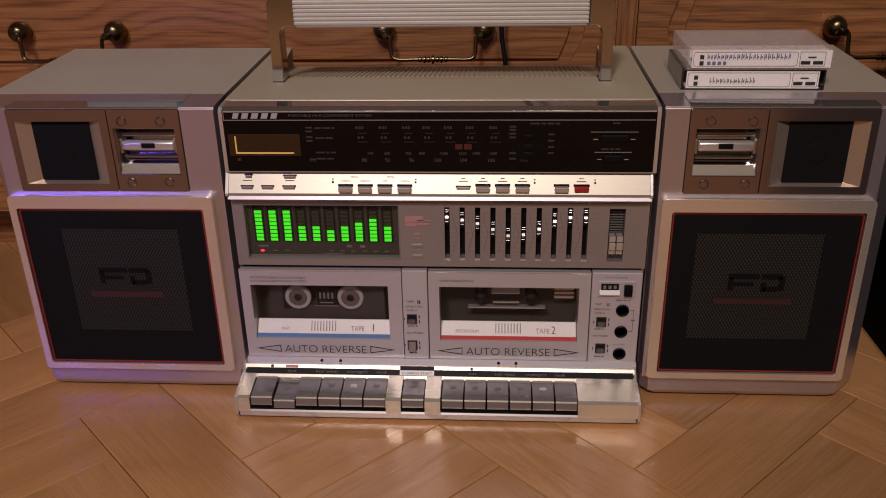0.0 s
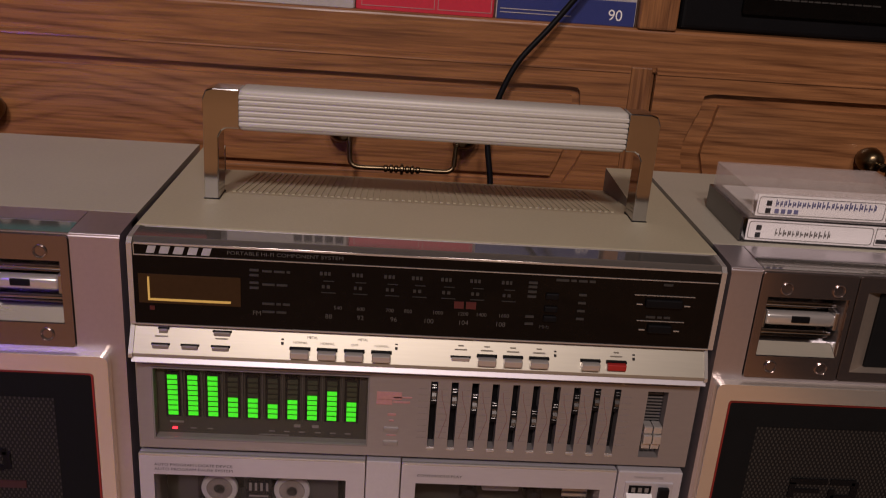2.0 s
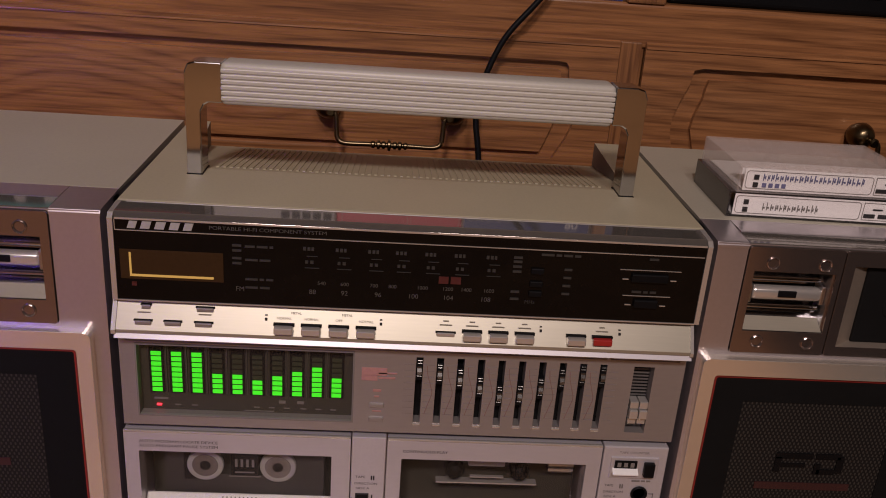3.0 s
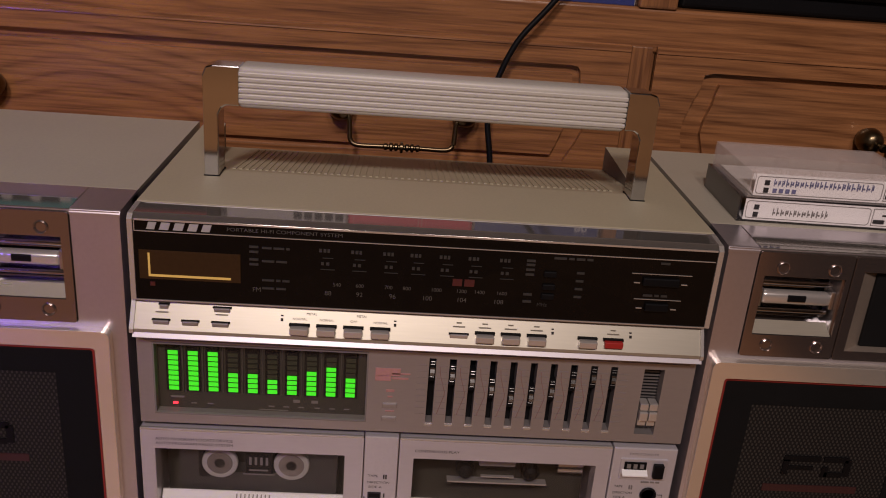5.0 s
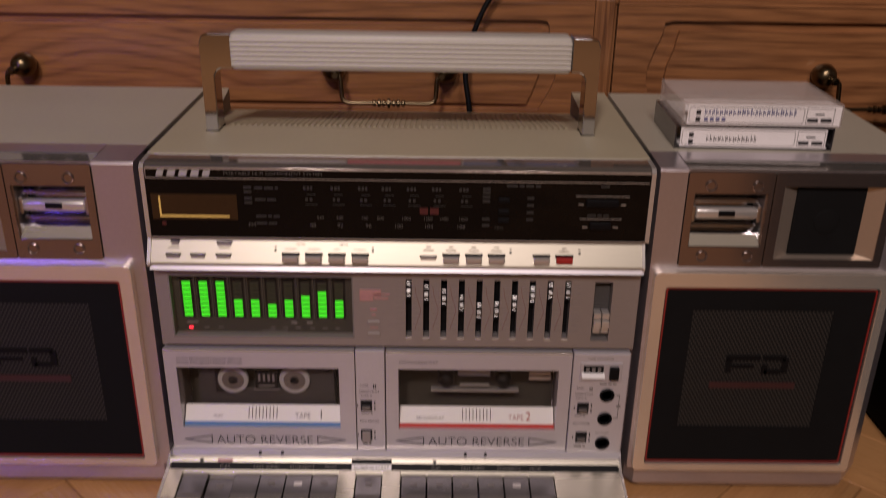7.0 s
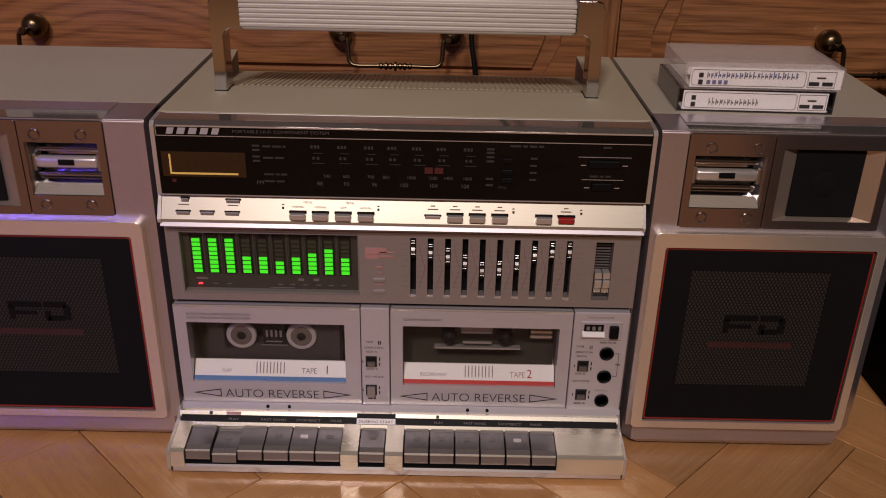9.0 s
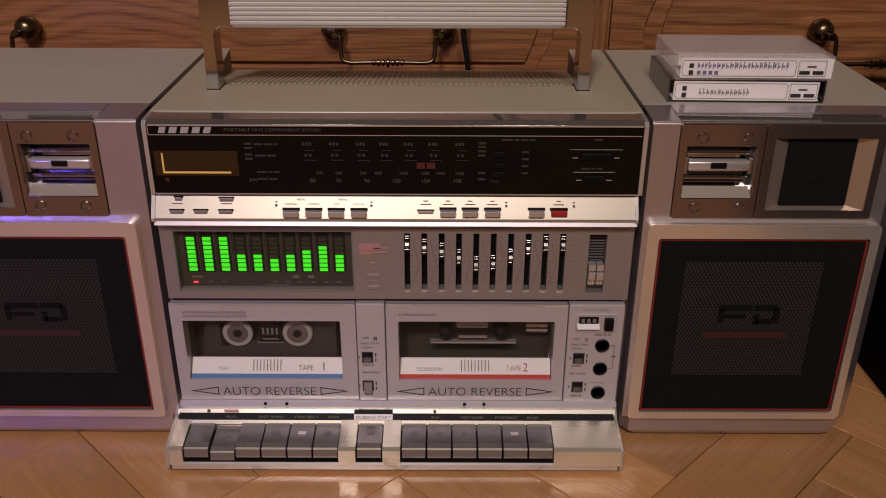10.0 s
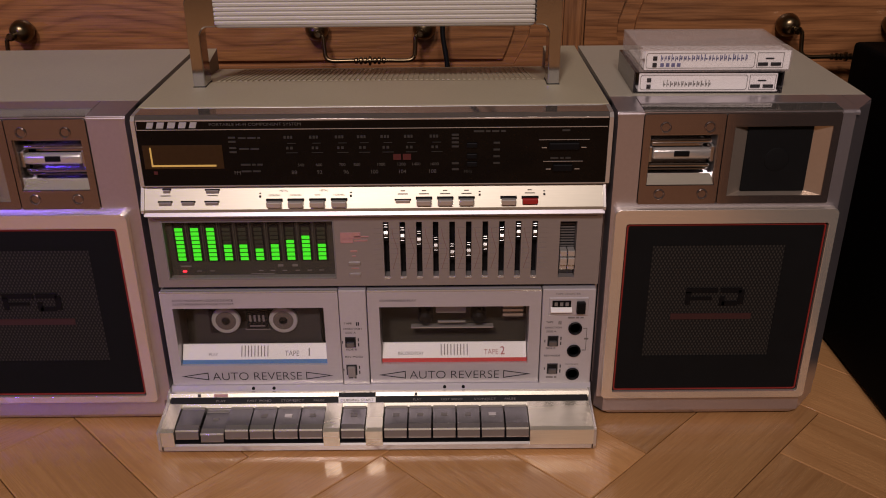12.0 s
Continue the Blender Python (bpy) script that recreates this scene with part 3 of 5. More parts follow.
    part("tweeter_dome", lathe([(0.009, 0.0), (0.0085, -0.0004), (0.006, -0.0007), (0.002, -0.0009)], (s * 0.0250, 0.0030, 0.222), "y", 24), CLOTH, blk)
    # horn plate with bolts and a lens of slats
    hp = part("horn_plate", plate(R(-0.0730, -0.0162, 0.1900, 0.2574, 0.0015), [R(-0.0680, -0.0192, 0.2045, 0.2425)], -0.0015, 0.002), BRONZE, sp, "bronze-tinted chrome horn plate")
    arc = [(0.0185 - 0.0075 * ((z - 0.2235) / 0.019) ** 2, z) for z in [0.2045 + 0.0038 * k for k in range(11)]]
    smooth(part("horn_recess", prism(arc + [(0.020, 0.2425), (0.020, 0.2045)], s * -0.0680, s * -0.0192), HORN, hp), 30)
    wall = plate(R(-0.0680, -0.0192, 0.2045, 0.2425), [R(-0.0672, -0.0200, 0.2053, 0.2417)], 0.001, 0.015)
    part("horn_wall", wall, SATIN, hp)
    lower = bmesh.new()
    vs = [lower.verts.new((s * x, y, z)) for x, y, z in ((-0.0676, -0.0010, 0.2050), (-0.0196, -0.0010, 0.2050), (-0.0206, 0.0060, 0.2112), (-0.0655, 0.0060, 0.2112))]
    lower.faces.new(vs)
    part("horn_ramp", lower, TRAY, hp)
    sl = part("slat", box(s * -0.0650, s * -0.0215, 0.003, 0.011, 0.2222, 0.2305, 0.0030, 4), SILVER_LIGHT, hp)
    smooth(sl, 60)
    part("throat", box(s * -0.049, s * -0.038, 0.0022, 0.004, 0.2250, 0.2290, 0.0004), BLACK, sl)
    for z, y, r in ((0.2168, 0.0085, 0.0017), (0.2134, 0.0100, 0.0010), (0.2348, 0.0085, 0.0017), (0.2392, 0.0105, 0.0013)):
        rod = lathe([(r * 0.6, -0.0222), (r, -0.0218), (r, 0.0218), (r * 0.6, 0.0222)], (s * -0.0432, y, z), "x", 14)
        smooth(part("slat", rod, CHROME, hp))
    for ex0, ex1 in ((-0.0672, -0.0640), (-0.0228, -0.0200)):
        part("lens_bracket", box(s * ex0, s * ex1, 0.0035, 0.0135, 0.2205, 0.2325, 0.0008), SATIN, hp)
    for bx in (-0.0580, -0.0270):
        for bz in (0.1978, 0.2480):
            bo = lathe([(0.0040, -0.0014), (0.0040, -0.0022), (0.0035, -0.0026), (0.0030, -0.0022), (0.0028, -0.0012), (0.0006, -0.0011)], (s * bx, 0, bz), "y", 20)
            smooth(part("bolt", bo, BRONZE, hp, "polished socket bolt"))
    for ob in (tp, hp):
        md = ob.modifiers.new("edge", "BEVEL")
        md.width, md.segments, md.limit_method = 0.0007, 2, "ANGLE"
    part("plate_gasket", plate(R(-0.0735, 0.0655, 0.1895, 0.2579), [], 0.018, 0.0215), BLACK, sp)
    return sp


loudspeaker(0.2635, 0.0, 1, "silver boombox loudspeaker with cassette cases resting on top", side=0.0950)
loudspeaker(-0.2735, 0.0, -1, "silver boombox loudspeaker lit violet, standing on parquet", 0.003, 0.004)

# ---- centre unit of the stereo ----
unit = thing("cassette_radio", "silver twin-cassette portable stereo with carrying handle on parquet", "boombox")
UX = 0.168
rnd = random.Random(5)
SLOTS = [0.0065 + 0.01227 * i for i in range(10)]
holes = [rect(-0.1585, -0.0325, 0.1315, 0.1785, 0.001)]
holes += [rect(x - 0.0021, x + 0.0021, 0.1325, 0.1770) for x in SLOTS]
holes += [rect(0.1355, 0.1480, 0.1305, 0.1765)]
shell = box(-UX, UX, 0.0344, 0.1945, 0.006, 0.2440)
HX0, HX1, HY = -0.1530, 0.1400, 0.0800
for x0, x1 in ((-UX, HX0), (HX1, UX)):
    box(x0, x1, 0.034, 0.1945, 0.2439, 0.2590, bm=shell)
plate(rect(-UX, UX, 0.0362, 0.2555), [rect(-0.1625, -0.0420, 0.0525, 0.1080), rect(-0.0030, 0.1170, 0.0525, 0.1080)], 0.0120, 0.0345, shell)
box(-UX, UX, 0.012, 0.0345, 0.004, 0.0361, bm=shell)
prism([(0.026, 0.2439), (0.026, 0.2590), (HY, 0.2590), (0.1945, 0.2440)], HX0, HX1, shell)
part("housing", shell, SILVER, unit)
for fx in (-0.15, 0.15):
    for fy in (0.02, 0.17):
        part("rubber_foot", lathe([(0.008, 0.0), (0.0085, 0.0065)], (fx, fy, 0), "z", 16), BLACK, unit)
top = prism([(0.0162, 0.2588), (0.0162, 0.2602), (0.0170, 0.2607), (HY, 0.2621), (HY, 0.2588)], -UX, UX)
FX0, FX1 = -0.1412, 0.1372


def facets(faces):
    """A sheet of flat faces, each given by its corners."""
    b = bmesh.new()
    for corners in faces:
        b.faces.new([b.verts.new(p) for p in corners])
    return b


floor_of_recess = [(FX0, HY, 0.2621), (FX1, HY, 0.2621), (HX1, 0.1945, 0.2462), (HX0, 0.1945, 0.2462)]
sides = []
for edge, front, back in ((-UX, FX0, HX0), (UX, FX1, HX1)):
    sides.append([(edge, HY, 0.2621), (front, HY, 0.2621), (back, 0.1945, 0.2647), (edge, 0.1945, 0.2647)])
    sides.append([(edge, HY, 0.2621), (edge, 0.1945, 0.2647), (edge, 0.1945, 0.2588), (edge, HY, 0.2588)])
    sides.append([(edge, 0.1945, 0.2647), (back, 0.1945, 0.2647), (back, 0.1945, 0.2440), (edge, 0.1945, 0.2440)])
join(top, facets([floor_of_recess] + sides))
tp = part("top_panel", top, BEIGE_WARM, unit, "olive-beige top panel with sloping ribbed recess")
for front, back in ((FX0, HX0), (FX1, HX1)):
    part("recess_wall", facets([[(front, HY, 0.2621), (back, 0.1945, 0.2647), (back, 0.1945, 0.2450), (front, HY, 0.2600)]]), GREYBROWN, tp)
ribs = None
for i in range(60):
    x = -0.1265 + 0.0042 * i
    ribs = prism([(0.086, 0.2605), (0.088, 0.2616), (0.184, 0.2483), (0.185, 0.2465)], x - 0.0010, x + 0.0010, ribs)
tagged(part("vent_ribs", ribs, BEIGE_WARM, tp), kind="stuff")
# smoked edge above the tuner
part("smoked_edge", prism([(0.0, 0.2560), (0.0005, 0.2590), (0.0012, 0.2593), (0.0160, 0.2600), (0.0160, 0.2556)], -0.1655, 0.1655), SMOKE, unit, "smoked reflective plastic edge")
part("edge_line", prism([(0.0148, 0.2598), (0.0150, 0.2603), (0.0156, 0.2603), (0.0158, 0.2598)], -0.163, 0.163), SILVER_LIGHT, unit)
for x0, x1 in ((-0.1685, -0.1656), (0.1656, 0.1685)):
    part("end_cap", prism([(-0.0025, 0.2072), (-0.0025, 0.2560), (0.0, 0.2588), (0.0161, 0.2602), (0.0161, 0.2072)], x0, x1), SILVER_LIGHT, unit)
# tuner panel
tuner = part("tuner_panel", box(-0.1656, 0.1656, -0.0020, 0.012, 0.2075, 0.2558, 0.0006), BLACK_GLOSS, unit, "glossy black tuner panel")
ty = -0.0021
part("trim_line", bars([(-0.1650, 0.1650, 0.2556, 0.2566), (-0.1645, 0.1645, 0.2492, 0.2496), (-0.1648, -0.1644, 0.2492, 0.2566), (-0.1656, 0.1656, 0.2071, 0.2078)], ty - 0.0002), SILVER_LIGHT, tuner)
part("display_window", box(-0.1630, -0.1065, ty - 0.0003, ty + 0.0004, 0.2205, 0.2382, 0.0002), GOLD, tuner, "amber tuning display")
part("display_line", bars([(-0.1570, -0.1120, 0.2224, 0.2236), (-0.1578, -0.1568, 0.2224, 0.2365)], ty - 0.0005), YELLOW, tuner, "lit amber lines")
part("stereo_light", bars([(-0.1572, -0.1545, 0.2165, 0.2188)], ty - 0.0002), POINTER, tuner)
x = -0.1580
for w in (0.0070, 0.0076, 0.0078, 0.0076, 0.0072):
    mark = plate([(x, 0.2507), (x + w - 0.0026, 0.2507), (x + w - 0.0012, 0.2549), (x + 0.0014, 0.2549)], [], ty - 0.0006, ty)
    part("name_shape", mark, NAMEINK, tuner, "plain silver maker's mark shape")
    x += w
part("lettering", text("PORTABLE HI-FI COMPONENT SYSTEM", -0.1140, 0.2520, 0.0021, ty - 0.0003, 0.064), FAINT, tuner)
lines = []
for z in (0.2428, 0.2398, 0.2352, 0.2322):
    lines.append((-0.1015, -0.0965, z, z + 0.0013))
for z in (0.2425, 0.2345, 0.2228, 0.2178):
    lines += words(rnd, -0.0945, -0.0790, z, 0.0012)
for i, x in enumerate((-0.0625, -0.0445, -0.0265, -0.0110, 0.0055, 0.0220, 0.0400)):
    lines += [(x, x + 0.0016, 0.2424, 0.2444), (x + 0.0024, x + 0.0040, 0.2424, 0.2444), (x + 0.0046, x + 0.0060, 0.2424, 0.2444), (x + 0.0012, x + 0.0028, 0.2346, 0.2364), (x + 0.0040, x + 0.0058, 0.2346, 0.2364), (x + 0.002, x + 0.008, 0.2388, 0.2391), (x + 0.001, x + 0.009, 0.2318, 0.2321)]
for z in (0.2435, 0.2410, 0.2380, 0.2350, 0.2225, 0.2180):
    lines.append((0.0555, 0.0605, z, z + 0.0014))
for z in (0.2375, 0.2325, 0.2275, 0.2225):
    lines.append((0.0850, 0.0895, z, z + 0.0013))
lines += words(rnd, 0.0710, 0.0935, 0.2460, 0.0013) + words(rnd, 0.1330, 0.1395, 0.2462, 0.0013) + words(rnd, 0.1255, 0.1410, 0.2258, 0.0013)
for row in lines:
    part("scale_mark", bars([row], ty - 0.0002), DIM, tuner)
for n, x in (("88", -0.0570), ("92", -0.0390), ("96", -0.0200), ("100", 0.0), ("104", 0.0200), ("108", 0.0415)):
    part("scale_number", text(n, x, 0.2160, 0.0028, ty - 0.0003, align="CENTER"), SCALEINK, tuner)
for n, x in (("540", -0.0520), ("600", -0.0390), ("700", -0.0225), ("800", -0.0120), ("1000", 0.0050), ("1200", 0.0195), ("1400", 0.0300), ("1600", 0.0430)):
    part("scale_number", text(n, x, 0.2218, 0.0022, ty - 0.0003, align="CENTER"), SCALEINK, tuner)
part("band_name", text("FM", -0.1000, 0.2160, 0.0028, ty - 0.0003), SCALEINK, tuner)
part("band_name", text("MHz", 0.0640, 0.2160, 0.0022, ty - 0.0003), DIM, tuner)
part("dial_pointer", bars([(0.0140, 0.0195, 0.2262, 0.2304), (0.0208, 0.0266, 0.2262, 0.2304)], ty - 0.0003), POINTER, tuner, "dim red dial pointer")
for z, x0, x1 in ((0.2340, 0.1180, 0.1515), (0.2180, 0.1215, 0.1475)):
    k = part("tuning_knob", box(x0 + 0.006, x1 - 0.006, ty - 0.0022, ty, z - 0.0012, z + 0.0040, 0.0008), BLACK, tuner)
    part("knob_mark", bars([(x0 - 0.001, x1 + 0.001, z + 0.0059, z + 0.00615), (x0 + 0.001, x0 + 0.0045, z, z + 0.0005), (x1 - 0.0045, x1 - 0.001, z, z + 0.0005)], ty - 0.0003), SILVER_LIGHT, k)
for z in (0.2365, 0.2285, 0.2225):
    part("band_key", box(0.0660, 0.0735, ty - 0.0014, ty, z - 0.0018, z + 0.0018, 0.0006), BLACK, tuner)

# button strip, leaning back
strip_prof = [(-0.0075, 0.1892), (-0.0075, 0.1912), (0.0012, 0.2068), (0.014, 0.2072), (0.014, 0.1892)]
strip = part("button_strip", prism(strip_prof, -0.1665, 0.1645), STRIP, unit, "bright champagne brushed metal button strip")
for x0, x1 in ((-0.1690, -0.1666), (0.1646, 0.1665)):
    part("end_cap", prism([(-0.0085, 0.1888), (-0.0085, 0.1912), (0.0000, 0.2070), (0.014, 0.2072), (0.014, 0.1888)], x0, x1), SILVER_LIGHT, strip)


def on_strip(z):
    """The strip's y at a height."""
    return -0.0075 + (z - 0.1912) * 0.0087 / 0.0156


def strip_button(x, z, w, h, out, material, label=""):
    y = on_strip(z)
    b = box(x - w / 2, x + w / 2, y - out, y + 0.004, z - h / 2, z + h / 2, 0.0006)
    kb = part("push_button", b, material, strip, label)
    part("button_slot", box(x - w / 2 - 0.0006, x + w / 2 + 0.0006, y - 0.0006, y + 0.003, z + h / 2 - 0.0004, z + h / 2 + (0.0008 if h > 0.003 else 0.0003)), BLACK, kb)


for x, z, w in ((-0.1505, 0.2032, 0.0050), (-0.1515, 0.1953, 0.0092), (-0.1350, 0.1953, 0.0092), (-0.1175, 0.2028, 0.0095), (-0.1178, 0.1953, 0.0095)):
    strip_button(x, z, w, 0.0026, 0.0014, TAUPE)
for x in (-0.0727, -0.0572, -0.0416, -0.0260, 0.0200, 0.0353, 0.0506, 0.0660, 0.0963):
    strip_button(x, 0.1955 if x > 0.0 else 0.1950, 0.0106, 0.0042 if x != 0.0200 else 0.0026, 0.0046 if x != 0.0200 else 0.0012, SILVER_LIGHT)
strip_button(0.1118, 0.1955, 0.0110, 0.0040, 0.0034, RED, "red push button")
marks = []
for x in (-0.0830, -0.0175, 0.0755, 0.1222):
    marks += [(x - 0.0007, x + 0.0007, 0.1986, 0.2000), (x - 0.0007, x + 0.0007, 0.2012, 0.2017)]
b = None
for x0, x1, z0, z1 in marks:
    y = on_strip((z0 + z1) / 2)
    b = box(x0, x1, y - 0.0006, y + 0.001, z0, z1, bm=b)
part("strip_marks", b, INK, strip)
b = None
for x in (0.0200, 0.0353, 0.0506, 0.0660, -0.1515, -0.1175, 0.1118):
    for dz, ww in ((0.0050, 0.0036), (0.0070, 0.0016)):
        y = on_strip(0.195 + dz)
        b = box(x - ww, x + ww, y - 0.0004, y + 0.001, 0.195 + dz, 0.1955 + dz, bm=b)
part("strip_lettering", b, STRIPINK, strip)
for body, x, z, w, ink in (("NORMAL", -0.0727, 0.1996, 0.0082, STRIPINK), ("METAL", -0.0660, 0.2024, 0.0060, INK), ("NORMAL", -0.0572, 0.1996, 0.0082, STRIPINK), ("METAL", -0.0370, 0.2024, 0.0060, INK), ("OFF", -0.0416, 0.1996, 0.0040, STRIPINK), ("NORMAL", -0.0260, 0.1996, 0.0082, STRIPINK)):
    t = text(body, x, z, 0.0012, 0.0, w, "CENTER")
    for v in t.verts:
        v.co.y = on_strip(v.co.z) - 0.0004
    part("strip_word", t, ink, strip)

# equaliser panel
eq = part("equalizer_panel", plate(rect(-UX, 0.1665, 0.1245, 0.1888), holes, 0.0, 0.0135), TAUPE, unit, "silver equalizer and level meter panel")
part("ledge", prism([(-0.0060, 0.1852), (-0.0084, 0.1862), (-0.0067, 0.1890), (0.003, 0.1890), (0.003, 0.1846), (0.0, 0.1846)], -0.1675, 0.1660), PANEL, eq)
part("ledge_lower", box(-0.1655, 0.1648, -0.0010, 0.002, 0.1808, 0.1838, 0.0005), TAUPE, eq)
part("slot_floor", plate(rect(-0.003, 0.152, 0.128, 0.181), [], 0.008, 0.0118), BLACK, eq)
# level meter
mt = part("level_meter", plate(rect(-0.1585, -0.0325, 0.1315, 0.1785), [], 0.0062, 0.0100), METER, eq, "dark level meter with lit green bars")
part("meter_bezel", plate(rect(-0.1592, -0.0318, 0.1308, 0.1792), [rect(-0.1582, -0.0328, 0.1318, 0.1782)], -0.0004, 0.006), GREYINK, mt)
LEVELS = (8, 8, 8, 4, 4, 3, 4, 5, 6, 4)
for i, n in enumerate(LEVELS):
    x = -0.1487 + 0.01180 * i
    part("meter_slot", box(x - 0.0044, x + 0.0044, 0.0056, 0.0063, 0.1435, 0.1750), DARK, mt)
    for k in range(8):
        z = 0.1445 + 0.00345 * k
        part("meter_segment", box(x - 0.0029, x + 0.0029, 0.0050, 0.0058, z, z + 0.0025), GREEN if k < n else GREEN_OFF, mt)
    if i < 9:
        part("meter_rib", box(x + 0.0057, x + 0.0061, 0.0045, 0.0063, 0.1440, 0.1768), FAINT, mt)
part("power_light", box(-0.1496, -0.1468, 0.0050, 0.0060, 0.1347, 0.1357), LED_RED, mt, "glowing red power light")
part("meter_lettering", bars([(x, x + 0.0035, 0.1350, 0.1355) for x in (-0.139, -0.129, -0.092, -0.083, -0.074, -0.064, -0.055, -0.046)] + [(-0.151, -0.143, 0.1388, 0.1399), (-0.077, -0.073, 0.1386, 0.1404), (-0.066, -0.062, 0.1386, 0.1404), (-0.098, -0.080, 0.1325, 0.1329)], 0.0060), GREYINK, mt)
wn = part("meter_window", plate(rect(-0.1580, -0.0330, 0.1320, 0.1780), [], 0.0012, 0.0022), WINDOW, mt)
wn.visible_shadow = False
# pink block, small keys
part("printed_block", bars([(-0.0275, -0.0125, 0.1640, 0.1690), (-0.0275, -0.0180, 0.1605, 0.1642), (-0.0175, -0.0065, 0.1652, 0.1660), (-0.0175, -0.0075, 0.1618, 0.1630)], -0.0002), PINK, eq, "faded pink print")
part("lettering", bars([(-0.0205, -0.0155, 0.1530, 0.1545), (-0.0195, -0.0165, 0.1492, 0.1500), (-0.0205, -0.0150, 0.1392, 0.1398)], -0.0002), PINK, eq)
for z in (0.1435, 0.1340):
    part("small_key", box(-0.0225, -0.0135, -0.0012, 0.001, z - 0.0014, z + 0.0014, 0.0005), TAUPE, eq)
# bent guide line and fine graduations between the slots


def guide_line(x):
    """A thin bent line, wider apart at mid height."""
    pts = [(x - 0.0016, 0.1715), (x - 0.0010, 0.1660), (x + 0.0022, 0.1545), (x + 0.0022, 0.1520), (x - 0.0010, 0.1410), (x - 0.0016, 0.1385)]
    w = 0.00025
    return plate([(px - w, pz) for px, pz in pts] + [(px + w, pz) for px, pz in reversed(pts)], [], -0.0002, 0.0002)


for i in range(9):
    part("guide_line", guide_line(SLOTS[i] + 0.0061), SLOTMARK, eq)
for x in [SLOTS[0] - 0.0061] + [sx + 0.0061 for sx in SLOTS]:
    for k in range(9):
        part("graduation", box(x - 0.0030, x + 0.0030, -0.0002, 0.0003, 0.1385 + 0.0042 * k, 0.1387 + 0.0042 * k), GRADUATION, eq)
for x0, x1 in ((-0.1635, 0.1180), (0.1200, 0.1620)):
    part("heading_frame", plate(rect(x0, x1, 0.1812, 0.1836), [rect(x0 + 0.0002, x1 - 0.0002, 0.1814, 0.1834)], -0.0014, -0.0009), GREYINK, eq)
for x, w in ((-0.082, 0.030), (0.062, 0.030), (0.1415, 0.010)):
    part("heading_print", bars([(x - w / 2 + k * w / 8, x - w / 2 + (k + 0.8) * w / 8, 0.1819, 0.1829) for k in range(8)], -0.0012, t=0.0002), GRADUATION, eq)
CAPMETAL = mat("bright_cap_metal", (0.16, 0.155, 0.15), 0.20, 0.9, 0.05, 200)
CAPS = (0.1690, 0.1665, 0.1635, 0.1585, 0.1530, 0.1540, 0.1590, 0.1660, 0.1690, 0.1690)
for x, z in zip(SLOTS, CAPS):
    cap = box(x - 0.0019, x + 0.0019, -0.0002, 0.006, z - 0.0072, z + 0.0072, 0.0004)
    cp = part("slider_cap", cap, BLACK, eq, "black slider cap with chrome grip")
    grip = prism([(0.002, z - 0.0024), (-0.0024, z - 0.0024), (-0.0026, z - 0.0004), (-0.0015, z + 0.0014), (-0.0013, z + 0.0024), (0.002, z + 0.0026)], x - 0.0013, x + 0.0013)
    for dz in (-0.0042, 0.0044, 0.0062):
        prism([(0.002, z + dz - 0.0003), (-0.0011, z + dz - 0.0003), (-0.0010, z + dz), (-0.0008, z + dz + 0.0003), (0.002, z + dz + 0.0003)], x - 0.0013, x + 0.0013, grip)
    part("cap_grip", grip, CAPMETAL, cp)
    part("slot_stop", box(x - 0.0025, x + 0.0025, -0.0006, 0.001, 0.1302, 0.1318, 0.0003), SILVER_LIGHT, eq)
for dx in (-0.0029, 0.0029):
    x, z = 0.1418 + dx, 0.1455
    cap = box(x - 0.0026, x + 0.0026, -0.0034, 0.006, z - 0.0036, z + 0.0024, 0.0006)
    box(x - 0.0026, x + 0.0026, -0.0020, 0.006, z + 0.0030, z + 0.0078, 0.0005, bm=cap)
    box(x - 0.0026, x + 0.0026, -0.0010, 0.006, z - 0.0082, z - 0.0042, 0.0005, bm=cap)
    part("volume_slider", cap, SILVER_LIGHT, eq, "satin metal volume slider")
part("volume_floor", plate(rect(0.1357, 0.1478, 0.1307, 0.1763), [], 0.0074, 0.0080), GREYSLOT, eq)
for k in range(19):
    part("volume_mark", bars([(0.1358, 0.1478, 0.1345 + 0.0022 * k, 0.1352 + 0.0022 * k)], 0.0074), BLACK, eq)

# gap under the equaliser
part("shadow_gap", box(-0.167, 0.165, 0.006, 0.013, 0.1205, 0.1246), BLACK, unit)

# cassette doors

